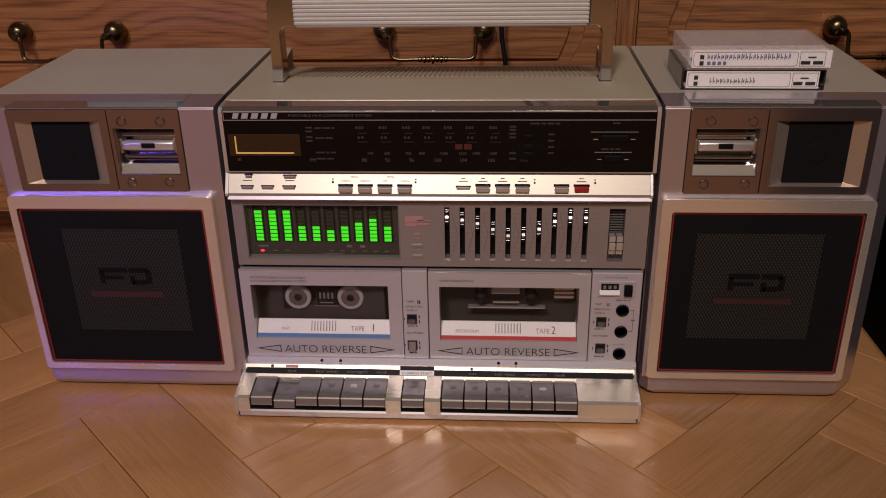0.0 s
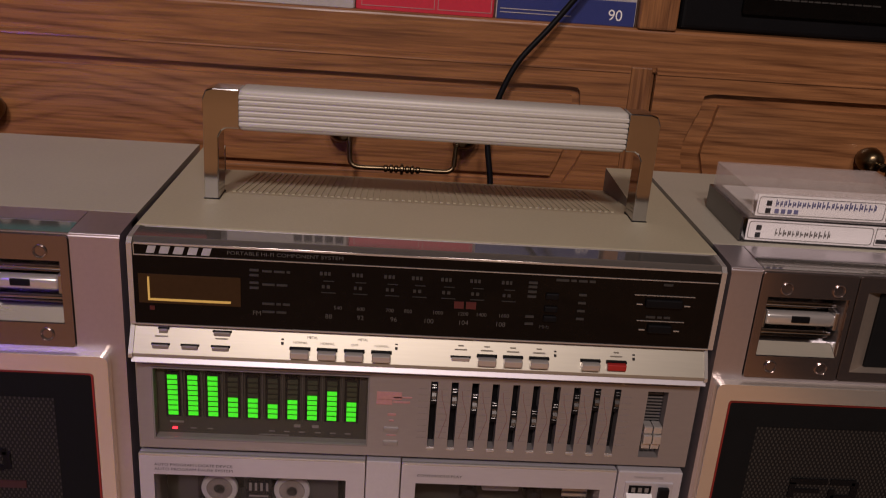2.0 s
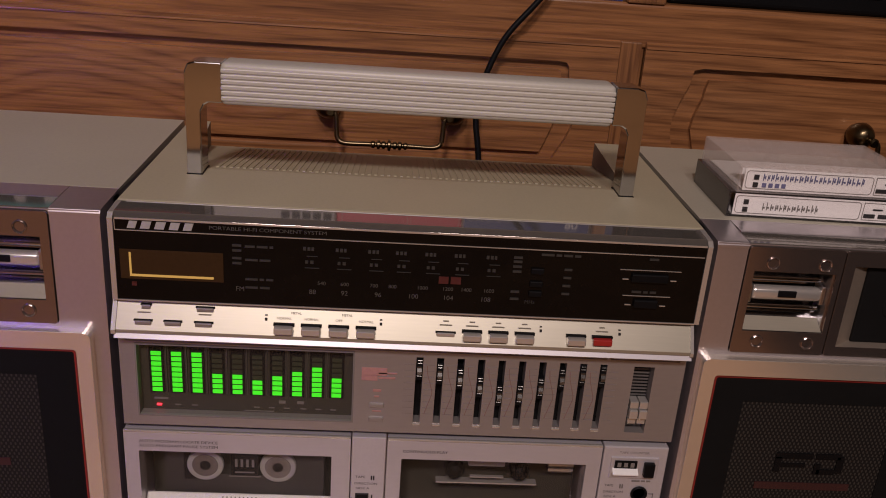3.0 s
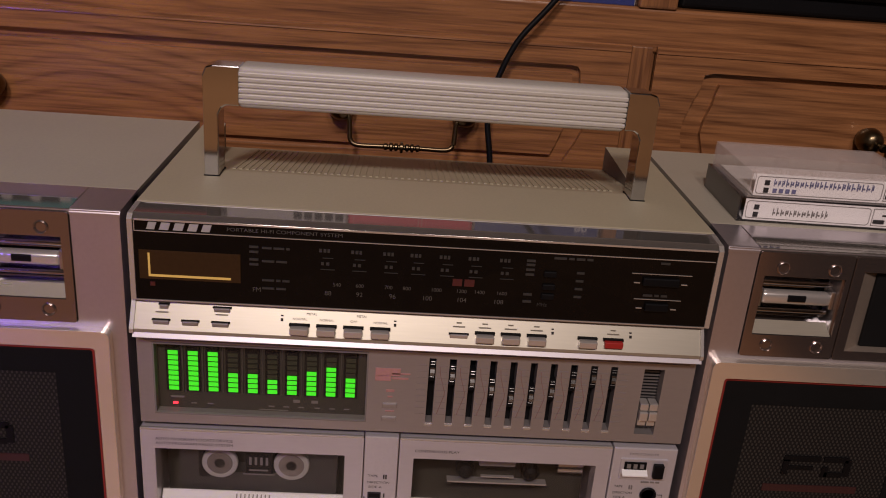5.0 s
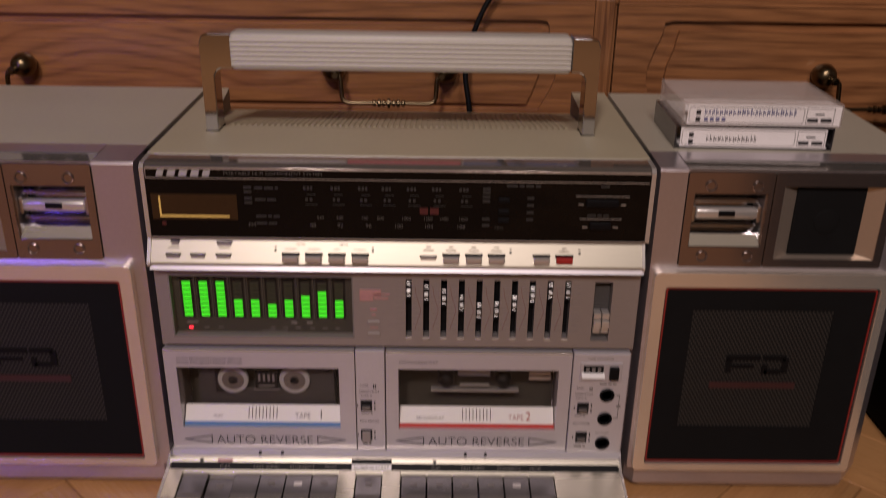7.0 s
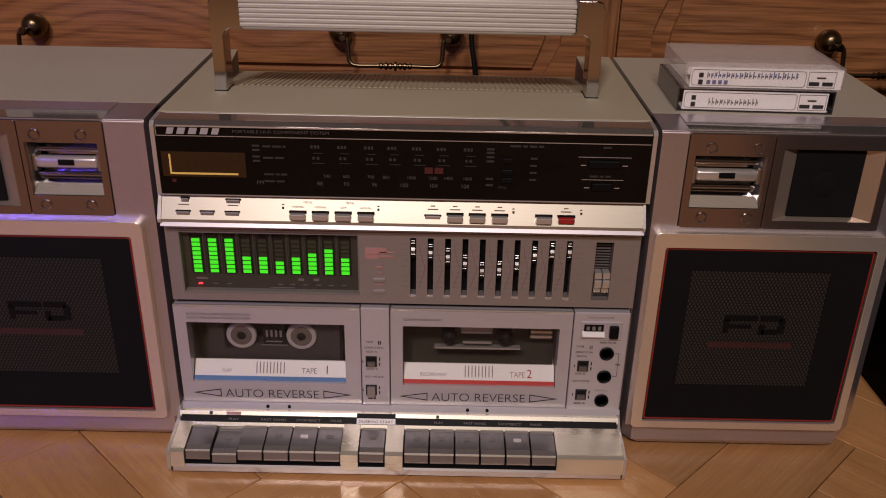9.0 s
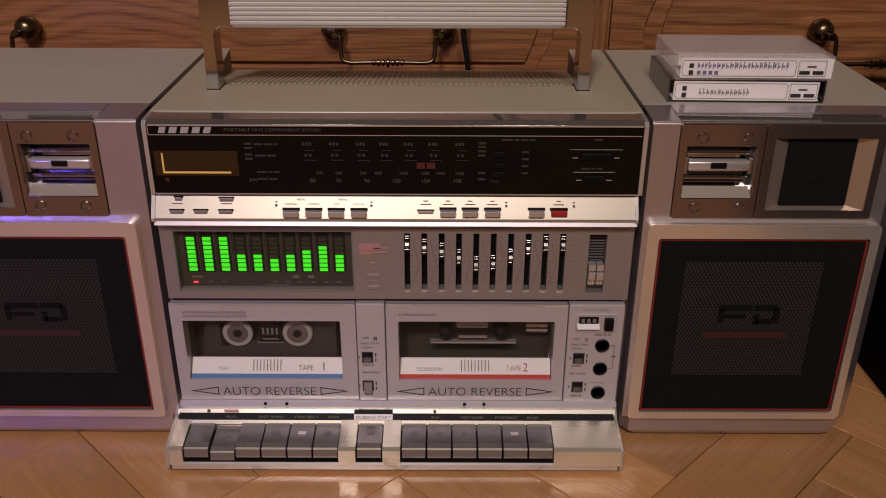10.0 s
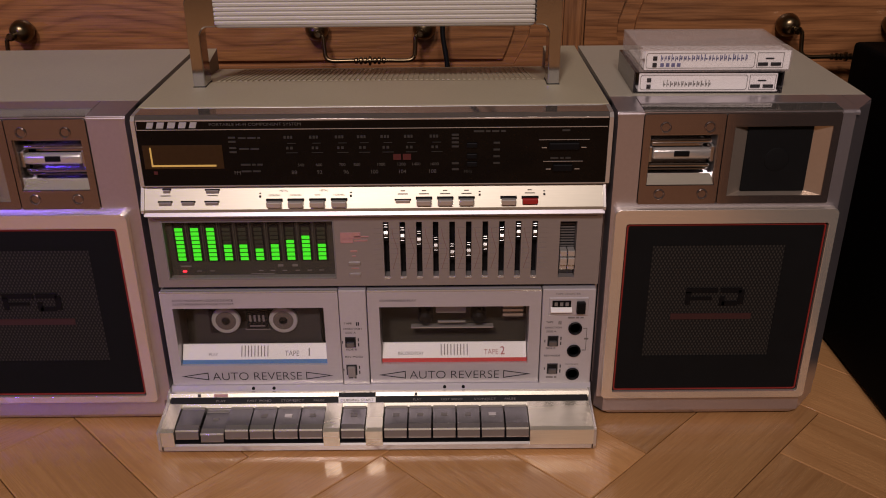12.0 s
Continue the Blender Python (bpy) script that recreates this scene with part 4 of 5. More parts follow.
def tape_door(x0, x1, wx0, wx1, line, number, first):
    d = part("cassette_door", plate(rect(x0, x1, 0.0365, 0.1205, 0.0008), [rect(wx0, wx1, 0.0542, 0.1060, 0.0006)], -0.0006, 0.0115), DOOR_SILVER, unit, "silver cassette door with clear window")
    part("door_edge", box(x0, x1, -0.0010, 0.001, 0.1192, 0.1208, 0.0004), SILVER_LIGHT, d)
    part("compartment", box(wx0 - 0.001, wx1 + 0.001, 0.0305, 0.0330, 0.0520, 0.1085), METER, d)
    w = part("door_window", plate(rect(wx0 + 0.0002, wx1 - 0.0002, 0.0544, 0.1058), [], 0.0008, 0.0018), WINDOW, d)
    w.visible_shadow = False
    lab = prism([(0.0030, 0.0570), (0.0096, 0.0680), (0.0106, 0.0680), (0.0040, 0.0570)], wx0 + 0.0006, wx1 - 0.0006)
    lb = part("label_strip", lab, LABEL, d, "white lettered strip inside the window")
    part("colour_line", prism([(0.0020, 0.0544), (0.0029, 0.0574), (0.0040, 0.0574), (0.0040, 0.0544)], wx0 + 0.0004, wx1 - 0.0004), line, lb)
    xm = (wx0 + wx1) / 2
    b = None
    for k in range(9):
        x = xm - 0.0105 + 0.0026 * k
        b = prism([(0.0042, 0.0595), (0.0086, 0.0668), (0.0094, 0.0668), (0.0050, 0.0595)], x - 0.00035, x + 0.00035, b)
    part("gauge_marks", b, GREYINK, lb)
    t = text("AUTO REVERSE", (x0 + x1) / 2, 0.0407, 0.0074, -0.0009, 0.0715, "CENTER", thin=0.00012)
    part("lettering", t, INK, d)
    b = None
    for sgn in (-1, 1):
        xc = (x0 + x1) / 2
        tri = [(xc + sgn * 0.0390, 0.0407), (xc + sgn * 0.0390, 0.0479), (xc + sgn * 0.0605, 0.0443)]
        inn = [(xc + sgn * 0.0397, 0.0415), (xc + sgn * 0.0397, 0.0471), (xc + sgn * 0.0575, 0.0443)]
        part("arrow", plate(tri, [inn], -0.0009, -0.0004), INK, d)
    # small print above the window
    rows = ((0.1122, "AUTO PROGRAM LOCATE DEVICE", 0.047), (0.1090, "AUTO PROGRAM PAUSE SYSTEM", 0.047)) if first else ((0.1108, "CONTINUOUS PLAY", 0.028),)
    for z, words_there, w in rows:
        part("lettering", text(words_there, wx0 + 0.0005, z, 0.0019, -0.0008, w), INK, d)

    def lean(bm):
        for v in bm.verts:
            v.co.y = 0.0027 + (v.co.z - 0.0570) * 0.6
        return bm
    if first:
        part("lettering", lean(text("TAPE", wx1 - 0.0345, 0.0598, 0.0036, 0.004)), GREYINK, lb)
        part("lettering", lean(text("1", wx1 - 0.0170, 0.0596, 0.0056, 0.004)), INK, lb)
        part("lettering", lean(text("PLAY", wx0 + 0.0215, 0.0600, 0.0022, 0.004)), GREYINK, lb)
    else:
        part("lettering", lean(text("TAPE", wx1 - 0.0345, 0.0598, 0.0036, 0.004)), PINK, lb)
        part("lettering", lean(text("2", wx1 - 0.0215, 0.0596, 0.0056, 0.004)), RED, lb)
        part("lettering", lean(text("RECORD/PLAY", wx0 + 0.0130, 0.0598, 0.0022, 0.004)), GREYINK, lb)
    return d


d1 = tape_door(-0.1690, -0.0325, -0.1605, -0.0440, BLUE, "1", True)
d2 = tape_door(-0.0100, 0.1240, -0.0010, 0.1150, WINDOW_RED, "2", False)

# the loaded cassette behind the first window
tape = thing("audio_cassette", "dark translucent cassette with white reels inside the deck", "cassette", (-0.0995, 0.0, 0.0))
sh = part("cassette_shell", plate(rect(-0.050, 0.050, 0.0545, 0.1055, 0.002), [rect(-0.030, 0.030, 0.0800, 0.1010)], 0.0140, 0.0250), SHELL, tape)
part("shell_label", bars([(-0.0085, 0.0085, 0.0790, 0.0960), (-0.0380, -0.0310, 0.0760, 0.1000)], 0.0138), DARK, sh)
part("lettering", bars([(-0.006, -0.0045, 0.0865, 0.0920), (-0.0025, -0.001, 0.0865, 0.0920), (0.001, 0.0025, 0.0865, 0.0920), (0.0045, 0.006, 0.0865, 0.0920), (-0.006, 0.006, 0.0820, 0.0828), (-0.010, 0.010, 0.0790, 0.0796)], 0.0133), GREYINK, sh)
for rx in (-0.0242, 0.0212):
    ring = lathe([(0.0055, 0.0108), (0.0108, 0.0108), (0.0114, 0.0114), (0.0114, 0.0135), (0.0055, 0.0135)], (rx, 0, 0.0885), "y", 28)
    rl = part("reel", ring, REEL, tape, "white reel hub")
    part("inner_ring", lathe([(0.0056, 0.0106), (0.0080, 0.0106), (0.0082, 0.0109)], (rx, 0, 0.0885), "y", 28), KEY, rl)
    part("spindle", lathe([(0.0057, 0.0130), (0.0057, 0.0122), (0.0038, 0.0120), (0.0034, 0.0105), (0.0014, 0.0100)], (rx, 0, 0.0885), "y", 18), DARK, rl)
# empty second compartment
for sx in (0.034, 0.0765):
    part("spindle", lathe([(0.0062, 0.030), (0.0062, 0.014), (0.0048, 0.011), (0.002, 0.0095)], (sx, 0, 0.0890), "y", 18), BLACK, d2)
part("pressure_pad", box(0.0425, 0.0665, 0.013, 0.030, 0.0925, 0.1040, 0.001), REEL, d2)
part("guide_rail", box(0.0225, 0.0885, 0.014, 0.020, 0.0783, 0.0795, 0.0003), SILVER_LIGHT, d2)
part("guide_rail", box(0.0440, 0.0660, 0.0115, 0.014, 0.0850, 0.0858, 0.0002), SILVER_LIGHT, d2)
part("spring_block", plate(rect(0.0960, 0.1125, 0.0850, 0.1035), [], 0.020, 0.030), KEY, d2)
part("spring_slats", bars([(0.0960, 0.1125, 0.0865 + 0.004 * k, 0.0885 + 0.004 * k) for k in range(4)], 0.0195), SILVER_LIGHT, d2)

# strip between the doors, and the right-hand panel
mid = part("switch_strip", box(-0.0318, -0.0108, -0.0014, 0.012, 0.0362, 0.1212, 0.0006), PANEL, unit)
right_panel = part("jack_panel", box(0.1248, 0.1655, -0.0020, 0.012, 0.0355, 0.1212, 0.0008), PANEL, unit, "silver panel with counter, switches and jacks")


def slide_switch(x, z, parent, y, tall=False):
    s = part("slide_switch", plate(rect(x - 0.0042, x + 0.0042, z - 0.0046, z + 0.0046), [rect(x - 0.0034, x + 0.0034, z - 0.0038, z + 0.0038)], y - 0.0006, y + 0.001), INK, parent)
    part("switch_well", box(x - 0.0034, x + 0.0034, y - 0.0003, y + 0.0008, z - 0.0038, z + 0.0038), DARK, s)
    part("switch_knob", box(x - 0.0031, x + 0.0031, y - 0.0024, y + 0.0002, z - (0.0060 if tall else 0.0036), z + (0.0036 if tall else 0.0004), 0.0005), TAUPE if tall else KEY, s)
    part("switch_marks", bars([(x + 0.0058, x + 0.0066, z + 0.0010, z + 0.0036), (x + 0.0058, x + 0.0066, z - 0.0036, z - 0.0010), (x - 0.0066, x - 0.0060, z - 0.001, z + 0.001)], y - 0.0002), INK, s)


slide_switch(-0.0245, 0.0755, mid, -0.0014)
slide_switch(-0.0248, 0.0500, mid, -0.0014, True)
slide_switch(0.1342, 0.0755, right_panel, -0.0020)
slide_switch(0.1348, 0.0500, right_panel, -0.0020)
for body, x, z, h, w in (("TAPE", -0.0290, 0.0916, 0.0017, 0.0062), ("DIRECTION", -0.0295, 0.0868, 0.0016, 0.0140), ("SIDE A", -0.0285, 0.0833, 0.0016, 0.0085), ("SIDE B", -0.0285, 0.0680, 0.0016, 0.0085), ("REV MODE", -0.0295, 0.0612, 0.0017, 0.0140)):
    part("lettering", text(body, x, z, h, -0.0016, w), INK, mid)
    part("lettering", text(body, x + 0.1572, z, h, -0.0022, w * 0.9), INK, right_panel)
part("small_print", bars([(-0.0194, -0.0185, 0.0905, 0.0934), (-0.0180, -0.0171, 0.0905, 0.0934)] + words(rnd, -0.0275, -0.0215, 0.0420, 0.0011), -0.0015), INK, mid)
part("lettering", text("TAPE COUNTER", 0.1345, 0.1163, 0.0016, -0.0022, 0.0190), GREYINK, right_panel)
part("lettering", text("PHONES", 0.1450, 0.0532, 0.0014, -0.0022, 0.0100), GREYINK, right_panel)
ln = [(0.1378, 0.1387, 0.0905, 0.0934), (0.1392, 0.1401, 0.0905, 0.0934)] + words(rnd, 0.1300, 0.1385, 0.0415, 0.0011) + words(rnd, 0.1450, 0.1570, 0.0958, 0.0010)
ln += [(0.1600, 0.1604, 0.0670, 0.0870), (0.1572, 0.1604, 0.0866, 0.0870), (0.1572, 0.1604, 0.0668, 0.0672), (0.1585, 0.1618, 0.0768, 0.0780)]
part("small_print", bars(ln, -0.0021), GREYINK, right_panel)
for jz in (0.0868, 0.0665, 0.0450):
    ring = lathe([(0.0054, -0.0020), (0.0054, -0.0032), (0.0048, -0.0036), (0.0040, -0.0030), (0.0036, -0.0016), (0.0024, -0.0012)], (0.1510, 0, jz), "y", 24)
    j = smooth(part("jack_socket", ring, BLACK, right_panel, "round black jack socket"))
    part("jack_hole", lathe([(0.0022, -0.0010), (0.0022, -0.0017)], (0.1510, 0, jz), "y", 16), DARK, j)
counter = part("tape_counter", box(0.1298, 0.1602, -0.0030, -0.0015, 0.0985, 0.1138, 0.0005), DOOR_SILVER, right_panel)
part("counter_window", box(0.1322, 0.1465, -0.0036, -0.0025, 0.1062, 0.1118, 0.0003), BLACK, counter)
part("counter_digits", bars([(0.1338 + 0.0042 * k, 0.1362 + 0.0042 * k, 0.1075, 0.1105) for k in range(3)], -0.0037), GREYINK, counter)
part("counter_ledge", prism([(-0.0065, 0.1030), (-0.0065, 0.1038), (-0.0030, 0.1062), (-0.0028, 0.1030)], 0.1310, 0.1472), WHITE, counter)
part("counter_reset", box(0.1508, 0.1575, -0.0062, -0.0025, 0.1012, 0.1112, 0.0008), BLACK, counter)

# lower lip and key tray
part("lower_lip", prism([(0.0115, 0.0362), (-0.0020, 0.0362), (-0.0042, 0.0318), (-0.0042, 0.0300), (0.0115, 0.0300)], -0.1700, 0.1660), DOOR_SILVER, unit)
b = None
for x in (-0.1045, -0.0880, 0.0490, 0.0640):
    b = lathe([(0.0013, -0.0036), (0.0013, -0.0022)], (x, 0, 0.0341), "y", 12, b)
part("indicator_dots", b, BLACK, unit)
tray = part("key_tray", prism([(0.0110, 0.0050), (0.0110, 0.0302), (-0.0065, 0.0302), (-0.0100, 0.0292), (-0.0150, 0.0160), (-0.0418, 0.0098), (-0.0430, 0.0080), (-0.0430, 0.0035), (-0.0400, 0.0022), (0.010, 0.0022)], -0.1690, 0.1625), SILVER_LIGHT, unit, "bright metal key tray")
part("tray_edge", prism([(-0.0106, 0.0285), (-0.0106, 0.0298), (-0.0084, 0.0330), (-0.0055, 0.0330), (-0.0055, 0.0285)], -0.1705, 0.1640), TRAY, tray)
part("black_band", prism([(-0.0100, 0.0306), (-0.0109, 0.0306), (-0.0136, 0.0268), (-0.0120, 0.0262)], -0.1690, 0.1625), BLACK, tray)
part("tray_step", prism([(-0.0110, 0.0272), (-0.0137, 0.0266), (-0.0154, 0.0240), (-0.0110, 0.0235)], -0.1690, 0.1625), TRAY, tray)
full = [(-0.0115, 0.0150), (-0.0130, 0.0270), (-0.0400, 0.0222), (-0.0432, 0.0208), (-0.0436, 0.0078), (-0.0380, 0.0070)]
for x0, x1 in ((-0.1700, -0.1598), (-0.0448, -0.0322), (-0.0122, 0.0008), (0.1145, 0.1635)):
    part("tray_block", prism(full, x0, x1), TRAY, tray, "bright champagne metal block")
part("tray_floor", prism([(-0.0145, 0.0140), (-0.0145, 0.0176), (-0.0420, 0.0108), (-0.0420, 0.0085)], -0.1600, 0.1150), BLACK, tray)
for x0, x1 in ((-0.1725, -0.1700), (0.1635, 0.1655)):
    part("tray_cheek", prism([(0.010, 0.0025), (0.010, 0.0330), (-0.0062, 0.0330), (-0.0130, 0.0275), (-0.0438, 0.0215), (-0.0445, 0.0060), (-0.0420, 0.0022)], x0, x1), SILVER_LIGHT, tray)
PIANO = [(-0.1590 + 0.01910 * i, -0.1590 + 0.01910 * i + 0.0180) for i in range(6)] + [(-0.0312, -0.0132)] + [(0.0020 + 0.01885 * i, 0.0020 + 0.01885 * i + 0.0176) for i in range(6)]
for i, (x0, x1) in enumerate(PIANO):
    dz = -0.0032 if i == 1 else 0.0
    prof = [(-0.0150, 0.0160), (-0.0150, 0.0240 + dz), (-0.0175, 0.0243 + dz), (-0.0360, 0.0222 + dz), (-0.0365, 0.0160)]
    k = part("piano_key", prism(prof, x0, x1), KEY, tray, "grey metal piano key")
    part("key_lip", prism([(-0.0355, 0.0150 + dz), (-0.0360, 0.0228 + dz), (-0.0405, 0.0210 + dz), (-0.0420, 0.0150 + dz), (-0.0418, 0.0135 + dz)], x0 + 0.0002, x1 - 0.0002), KEYLIP, k)
    part("key_edge", prism([(-0.0398, 0.0212 + dz), (-0.0408, 0.0213 + dz), (-0.0413, 0.0204 + dz), (-0.0404, 0.0200 + dz)], x0 + 0.0001, x1 - 0.0001), TRAY, k)
    part("key_lip", prism([(-0.0152, 0.0225 + dz), (-0.0150, 0.0248 + dz), (-0.0175, 0.0250 + dz), (-0.0178, 0.0243 + dz)], x0 + 0.0002, x1 - 0.0002), SILVER_LIGHT, k)
    if i in (1, 3, 4, 5, 6, 7, 8, 9, 10, 11):
        xm, w = (x0 + x1) / 2, 0.0030
        z = 0.02325 + dz
        part("key_symbol", box(xm - w, xm + w, -0.0275, -0.0235, z - 0.0002, z + 0.0006, 0.0002) if i in (4, 11) else prism([(-0.0270, z - 0.0002), (-0.0270, z + 0.0004), (-0.0240, z + 0.0008), (-0.0240, z)], xm - w * 0.8, xm + w * 0.8), SILVER_LIGHT if i in (4, 11) else GREYINK, k)


def on_band(rows, name, material):
    b = None
    for x0, x1, u0, u1 in rows:
        q = [(-0.0109 - 0.0027 * u - 0.0003, 0.0306 - 0.0038 * u + 0.0002) for u in (u0, u1)]
        b = prism([q[0], q[1], (q[1][0] + 0.0012, q[1][1] - 0.0006), (q[0][0] + 0.0012, q[0][1] - 0.0006)], x0, x1, b)
    return part(name, b, material, tray)


on_band([(-0.0355, -0.0060, 0.05, 0.95)], "lettered_plate", WHITE)


def band_text(body, x, h, w, u0, material):
    t = text(body, x, 0.0, h, 0.0, w, "CENTER")
    for v in t.verts:
        u = u0 - v.co.z / 0.0047
        v.co = Vector((v.co.x, -0.0109 - 0.0027 * u - 0.0006, 0.0306 - 0.0038 * u + 0.0005))
    part("lettering", t, material, tray)


band_text("DUBBING START", -0.0208, 0.0020, 0.0260, 0.78, GREYINK)
for body, x, w in (("PLAY", -0.1290, 0.0075), ("FAST WIND", -0.0985, 0.0190), ("STOP/EJECT", -0.0720, 0.0185), ("PAUSE", -0.0510, 0.0085), ("PLAY", 0.0270, 0.0065), ("FAST WIND", 0.0545, 0.0170), ("STOP/EJECT", 0.0810, 0.0175), ("PAUSE", 0.1010, 0.0085)):
    band_text(body, x, 0.0017, w, 0.72, GREYINK)


def on_lip(name, x0, x1, material, u0, u1):
    q = [(-0.0084 - 0.0022 * u, 0.0330 - 0.0032 * u) for u in (u0, u1)]
    part(name, prism([(q[0][0] - 0.0003, q[0][1] + 0.0002), (q[1][0] - 0.0003, q[1][1] + 0.0002), (q[1][0] + 0.0008, q[1][1] - 0.0006), (q[0][0] + 0.0008, q[0][1] - 0.0006)], x0, x1), material, tray)


on_lip("lip_lettering", -0.1480, -0.1455, INK, 0.1, 0.7)
on_lip("lip_lettering", 0.0250, 0.0272, INK, 0.1, 0.7)
on_lip("lip_lettering", -0.1350, -0.1240, PINK, 0.1, 0.7)
on_lip("band_plate", -0.0355, -0.0060, BLACK, 0.0, 0.85)

# handle
handle = part("handle", box(-0.1195, 0.1185, 0.066, 0.088, 0.3060, 0.3315, 0.0030, 3), GRIP, unit, "ivory ribbed plastic carrying handle")
smooth(handle, 50)
for k in range(6):
    z = 0.3088 + 0.0033 * k
    part("grip_rib", box(-0.1192, 0.1182, 0.0653, 0.0672, z, z + 0.0027, 0.0006), GRIP, handle)
for sgn in (-1, 1):
    o = 0.0025 if sgn > 0 else 0.0
    xo, xi, xg = sgn * (0.1410 - o), sgn * (0.1320 - o), sgn * 0.1188
    n = [(xo, 0.2600), (xi, 0.2600), (xi, 0.3010), (sgn * (0.1300 - o), 0.3050), (sgn * (0.1270 - o), 0.3068), (xg, 0.3068), (xg, 0.3308), (sgn * (0.1350 - o), 0.3308), (sgn * (0.1392 - o), 0.3295), (xo, 0.3250)]
    br = part("bracket", plate(n, [], 0.0675, 0.0865), CHROME, handle, "chrome handle bracket")
    md = br.modifiers.new("edge", "BEVEL")
    md.width, md.segments, md.limit_method = 0.0008, 2, "ANGLE"
    part("bracket_slot", box(xo + sgn * 0.0004, xi - sgn * 0.0004, 0.0668, 0.0872, 0.2600, 0.2623), BLACK, br)

# ---- cassette cases on the loudspeaker ----
def case(at, rz, label, shell_mat, violet):
    c = thing("cassette_case", label, "cassette case", at, rz, "stacked cassette cases", rx=1.3)
    W, D, H = 0.109, 0.0690, 0.0162
    lower = plate(rect(-W / 2, W / 2, 0.0, H), [rect(-W / 2 + 0.0012, W / 2 - 0.0012, 0.0010, H - 0.0010)], 0.001, D)
    part("case_shell", lower, shell_mat, c).visible_shadow = violet
    part("front_edge", box(-W / 2, W / 2, -0.0002, 0.0012, 0.0, H, 0.0003), CLEAR, c).visible_shadow = False
    part("case_back", box(-W / 2 + 0.001, W / 2 - 0.001, D - 0.0012, D, 0.001, H - 0.001), shell_mat, c)
    for hx in (-0.021, 0.021):
        part("hub_peg", lathe([(0.0045, H - 0.006), (0.004, H - 0.0012), (0.003, H - 0.001)], (hx, 0.038, 0), "z", 16), HAZY, c)
    sx0 = -W / 2 + (0.0035 if not violet else 0.0040)
    spine = part("paper_spine", box(sx0, W / 2 - (0.0008 if not violet else 0.0045), 0.0016, 0.0022, 0.0012, H - 0.0014), WHITE, c, "white paper spine with handwriting")
    part("paper_card", box(sx0, W / 2 - 0.003, 0.0022, D - 0.006, 0.0013, 0.0017), WHITE, c)
    if not violet:
        part("paper_flap", box(sx0, W / 2 - 0.003, 0.0022, 0.018, H - 0.0018, H - 0.0015), WHITE, c)
    y = 0.0013
    part("spine_frame", plate(rect(sx0 + 0.001, 0.0285, 0.0024, H - 0.0026, 0.002), [rect(sx0 + 0.0013, 0.0282, 0.0027, H - 0.0029, 0.0018)], y, y + 0.0005), GREYINK, spine)
    part("spine_frame", plate(rect(0.0300, 0.0490, 0.0024, H - 0.0026), [rect(0.0303, 0.0487, 0.0027, H - 0.0029)], y, y + 0.0005), GREYINK, spine)
    rn = random.Random(8 if violet else 3)
    ln = [(sx0 + 0.0058, sx0 + 0.0088, 0.0082, 0.0112), (sx0 + 0.0058, sx0 + 0.0088, 0.0034, 0.0064)]
    ln += words(rn, 0.0310, 0.0475, 0.0040, 0.0024) + [(0.0360, 0.0420, 0.0090, 0.0098)]
    part("spine_print", bars(ln, y, t=0.0003), INK, spine)
    hand, x = [], sx0 + (0.0115 if not violet else 0.018)
    for k in range(22 if not violet else 13):
        w = rn.uniform(0.0012, 0.0022)
        z = 0.0078 if not violet else 0.0050
        hand.append((x, x + w * 0.3, z, z + rn.uniform(0.0032, 0.0050)))
        hand.append((x, x + w, z + 0.0016, z + 0.0021))
        hand.append((x + w * 0.6, x + w, z + 0.0010, z + rn.uniform(0.0016, 0.0040)))
        x += w + 0.0011
    if not violet:
        for k in range(4):
            hand.append((sx0 + 0.0115 + 0.004 * k, sx0 + 0.0140 + 0.004 * k, 0.0036, 0.0062))
    part("handwriting", bars(hand, y, t=0.0002), GREYINK if violet else BLUEINK, spine)
    return c


BLUEINK = mat("blue_ink", (0.16, 0.16, 0.30), 0.6)
BLACKCASE = mat("black_case", (0.02, 0.018, 0.02), 0.25, coat=0.4)
case((0.2440, 0.0385, 0.2612), -1.5, "cassette case with black tray and handwritten white spine", BLACKCASE, True)
case((0.2470, 0.0370, 0.2776), -0.8, "clear plastic cassette case with handwritten white spine", HAZY, False)

# ---- black box beside the stereo ----
sub = thing("black_cabinet_box", "black box standing on the parquet beside the stereo", "speaker box", (0.406, 0, 0))
part("box_body", box(0.0, 0.34, -0.45, 0.168, 0.004, 0.272, 0.004, 3), MATT_BLACK, sub)
for fx in (0.03, 0.31):
    for fy in (-0.42, 0.14):
        part("rubber_foot", lathe([(0.010, 0.0), (0.010, 0.0045)], (fx, fy, 0), "z", 14), BLACK, sub)

pouch = bmesh.new()
bmesh.ops.create_icosphere(pouch, subdivisions=3, radius=1.0)
for v in pouch.verts:
    p = v.co
    k = 1 + 0.02 * math.sin(7 * p.x + 3 * p.z) + 0.02 * math.sin(9 * p.y - 4 * p.x)
    v.co = Vector((0.046 * p.x * k, 0.042 * p.y * k, 0.043 * max(p.z * k, -0.94)))
red_pouch = smooth(part("pouch", pouch, RED), 60)
red_pouch.location = (0.457, 0.120, 0.3125)
tagged(red_pouch, "small rounded red pouch lying on the black box", "pouch")

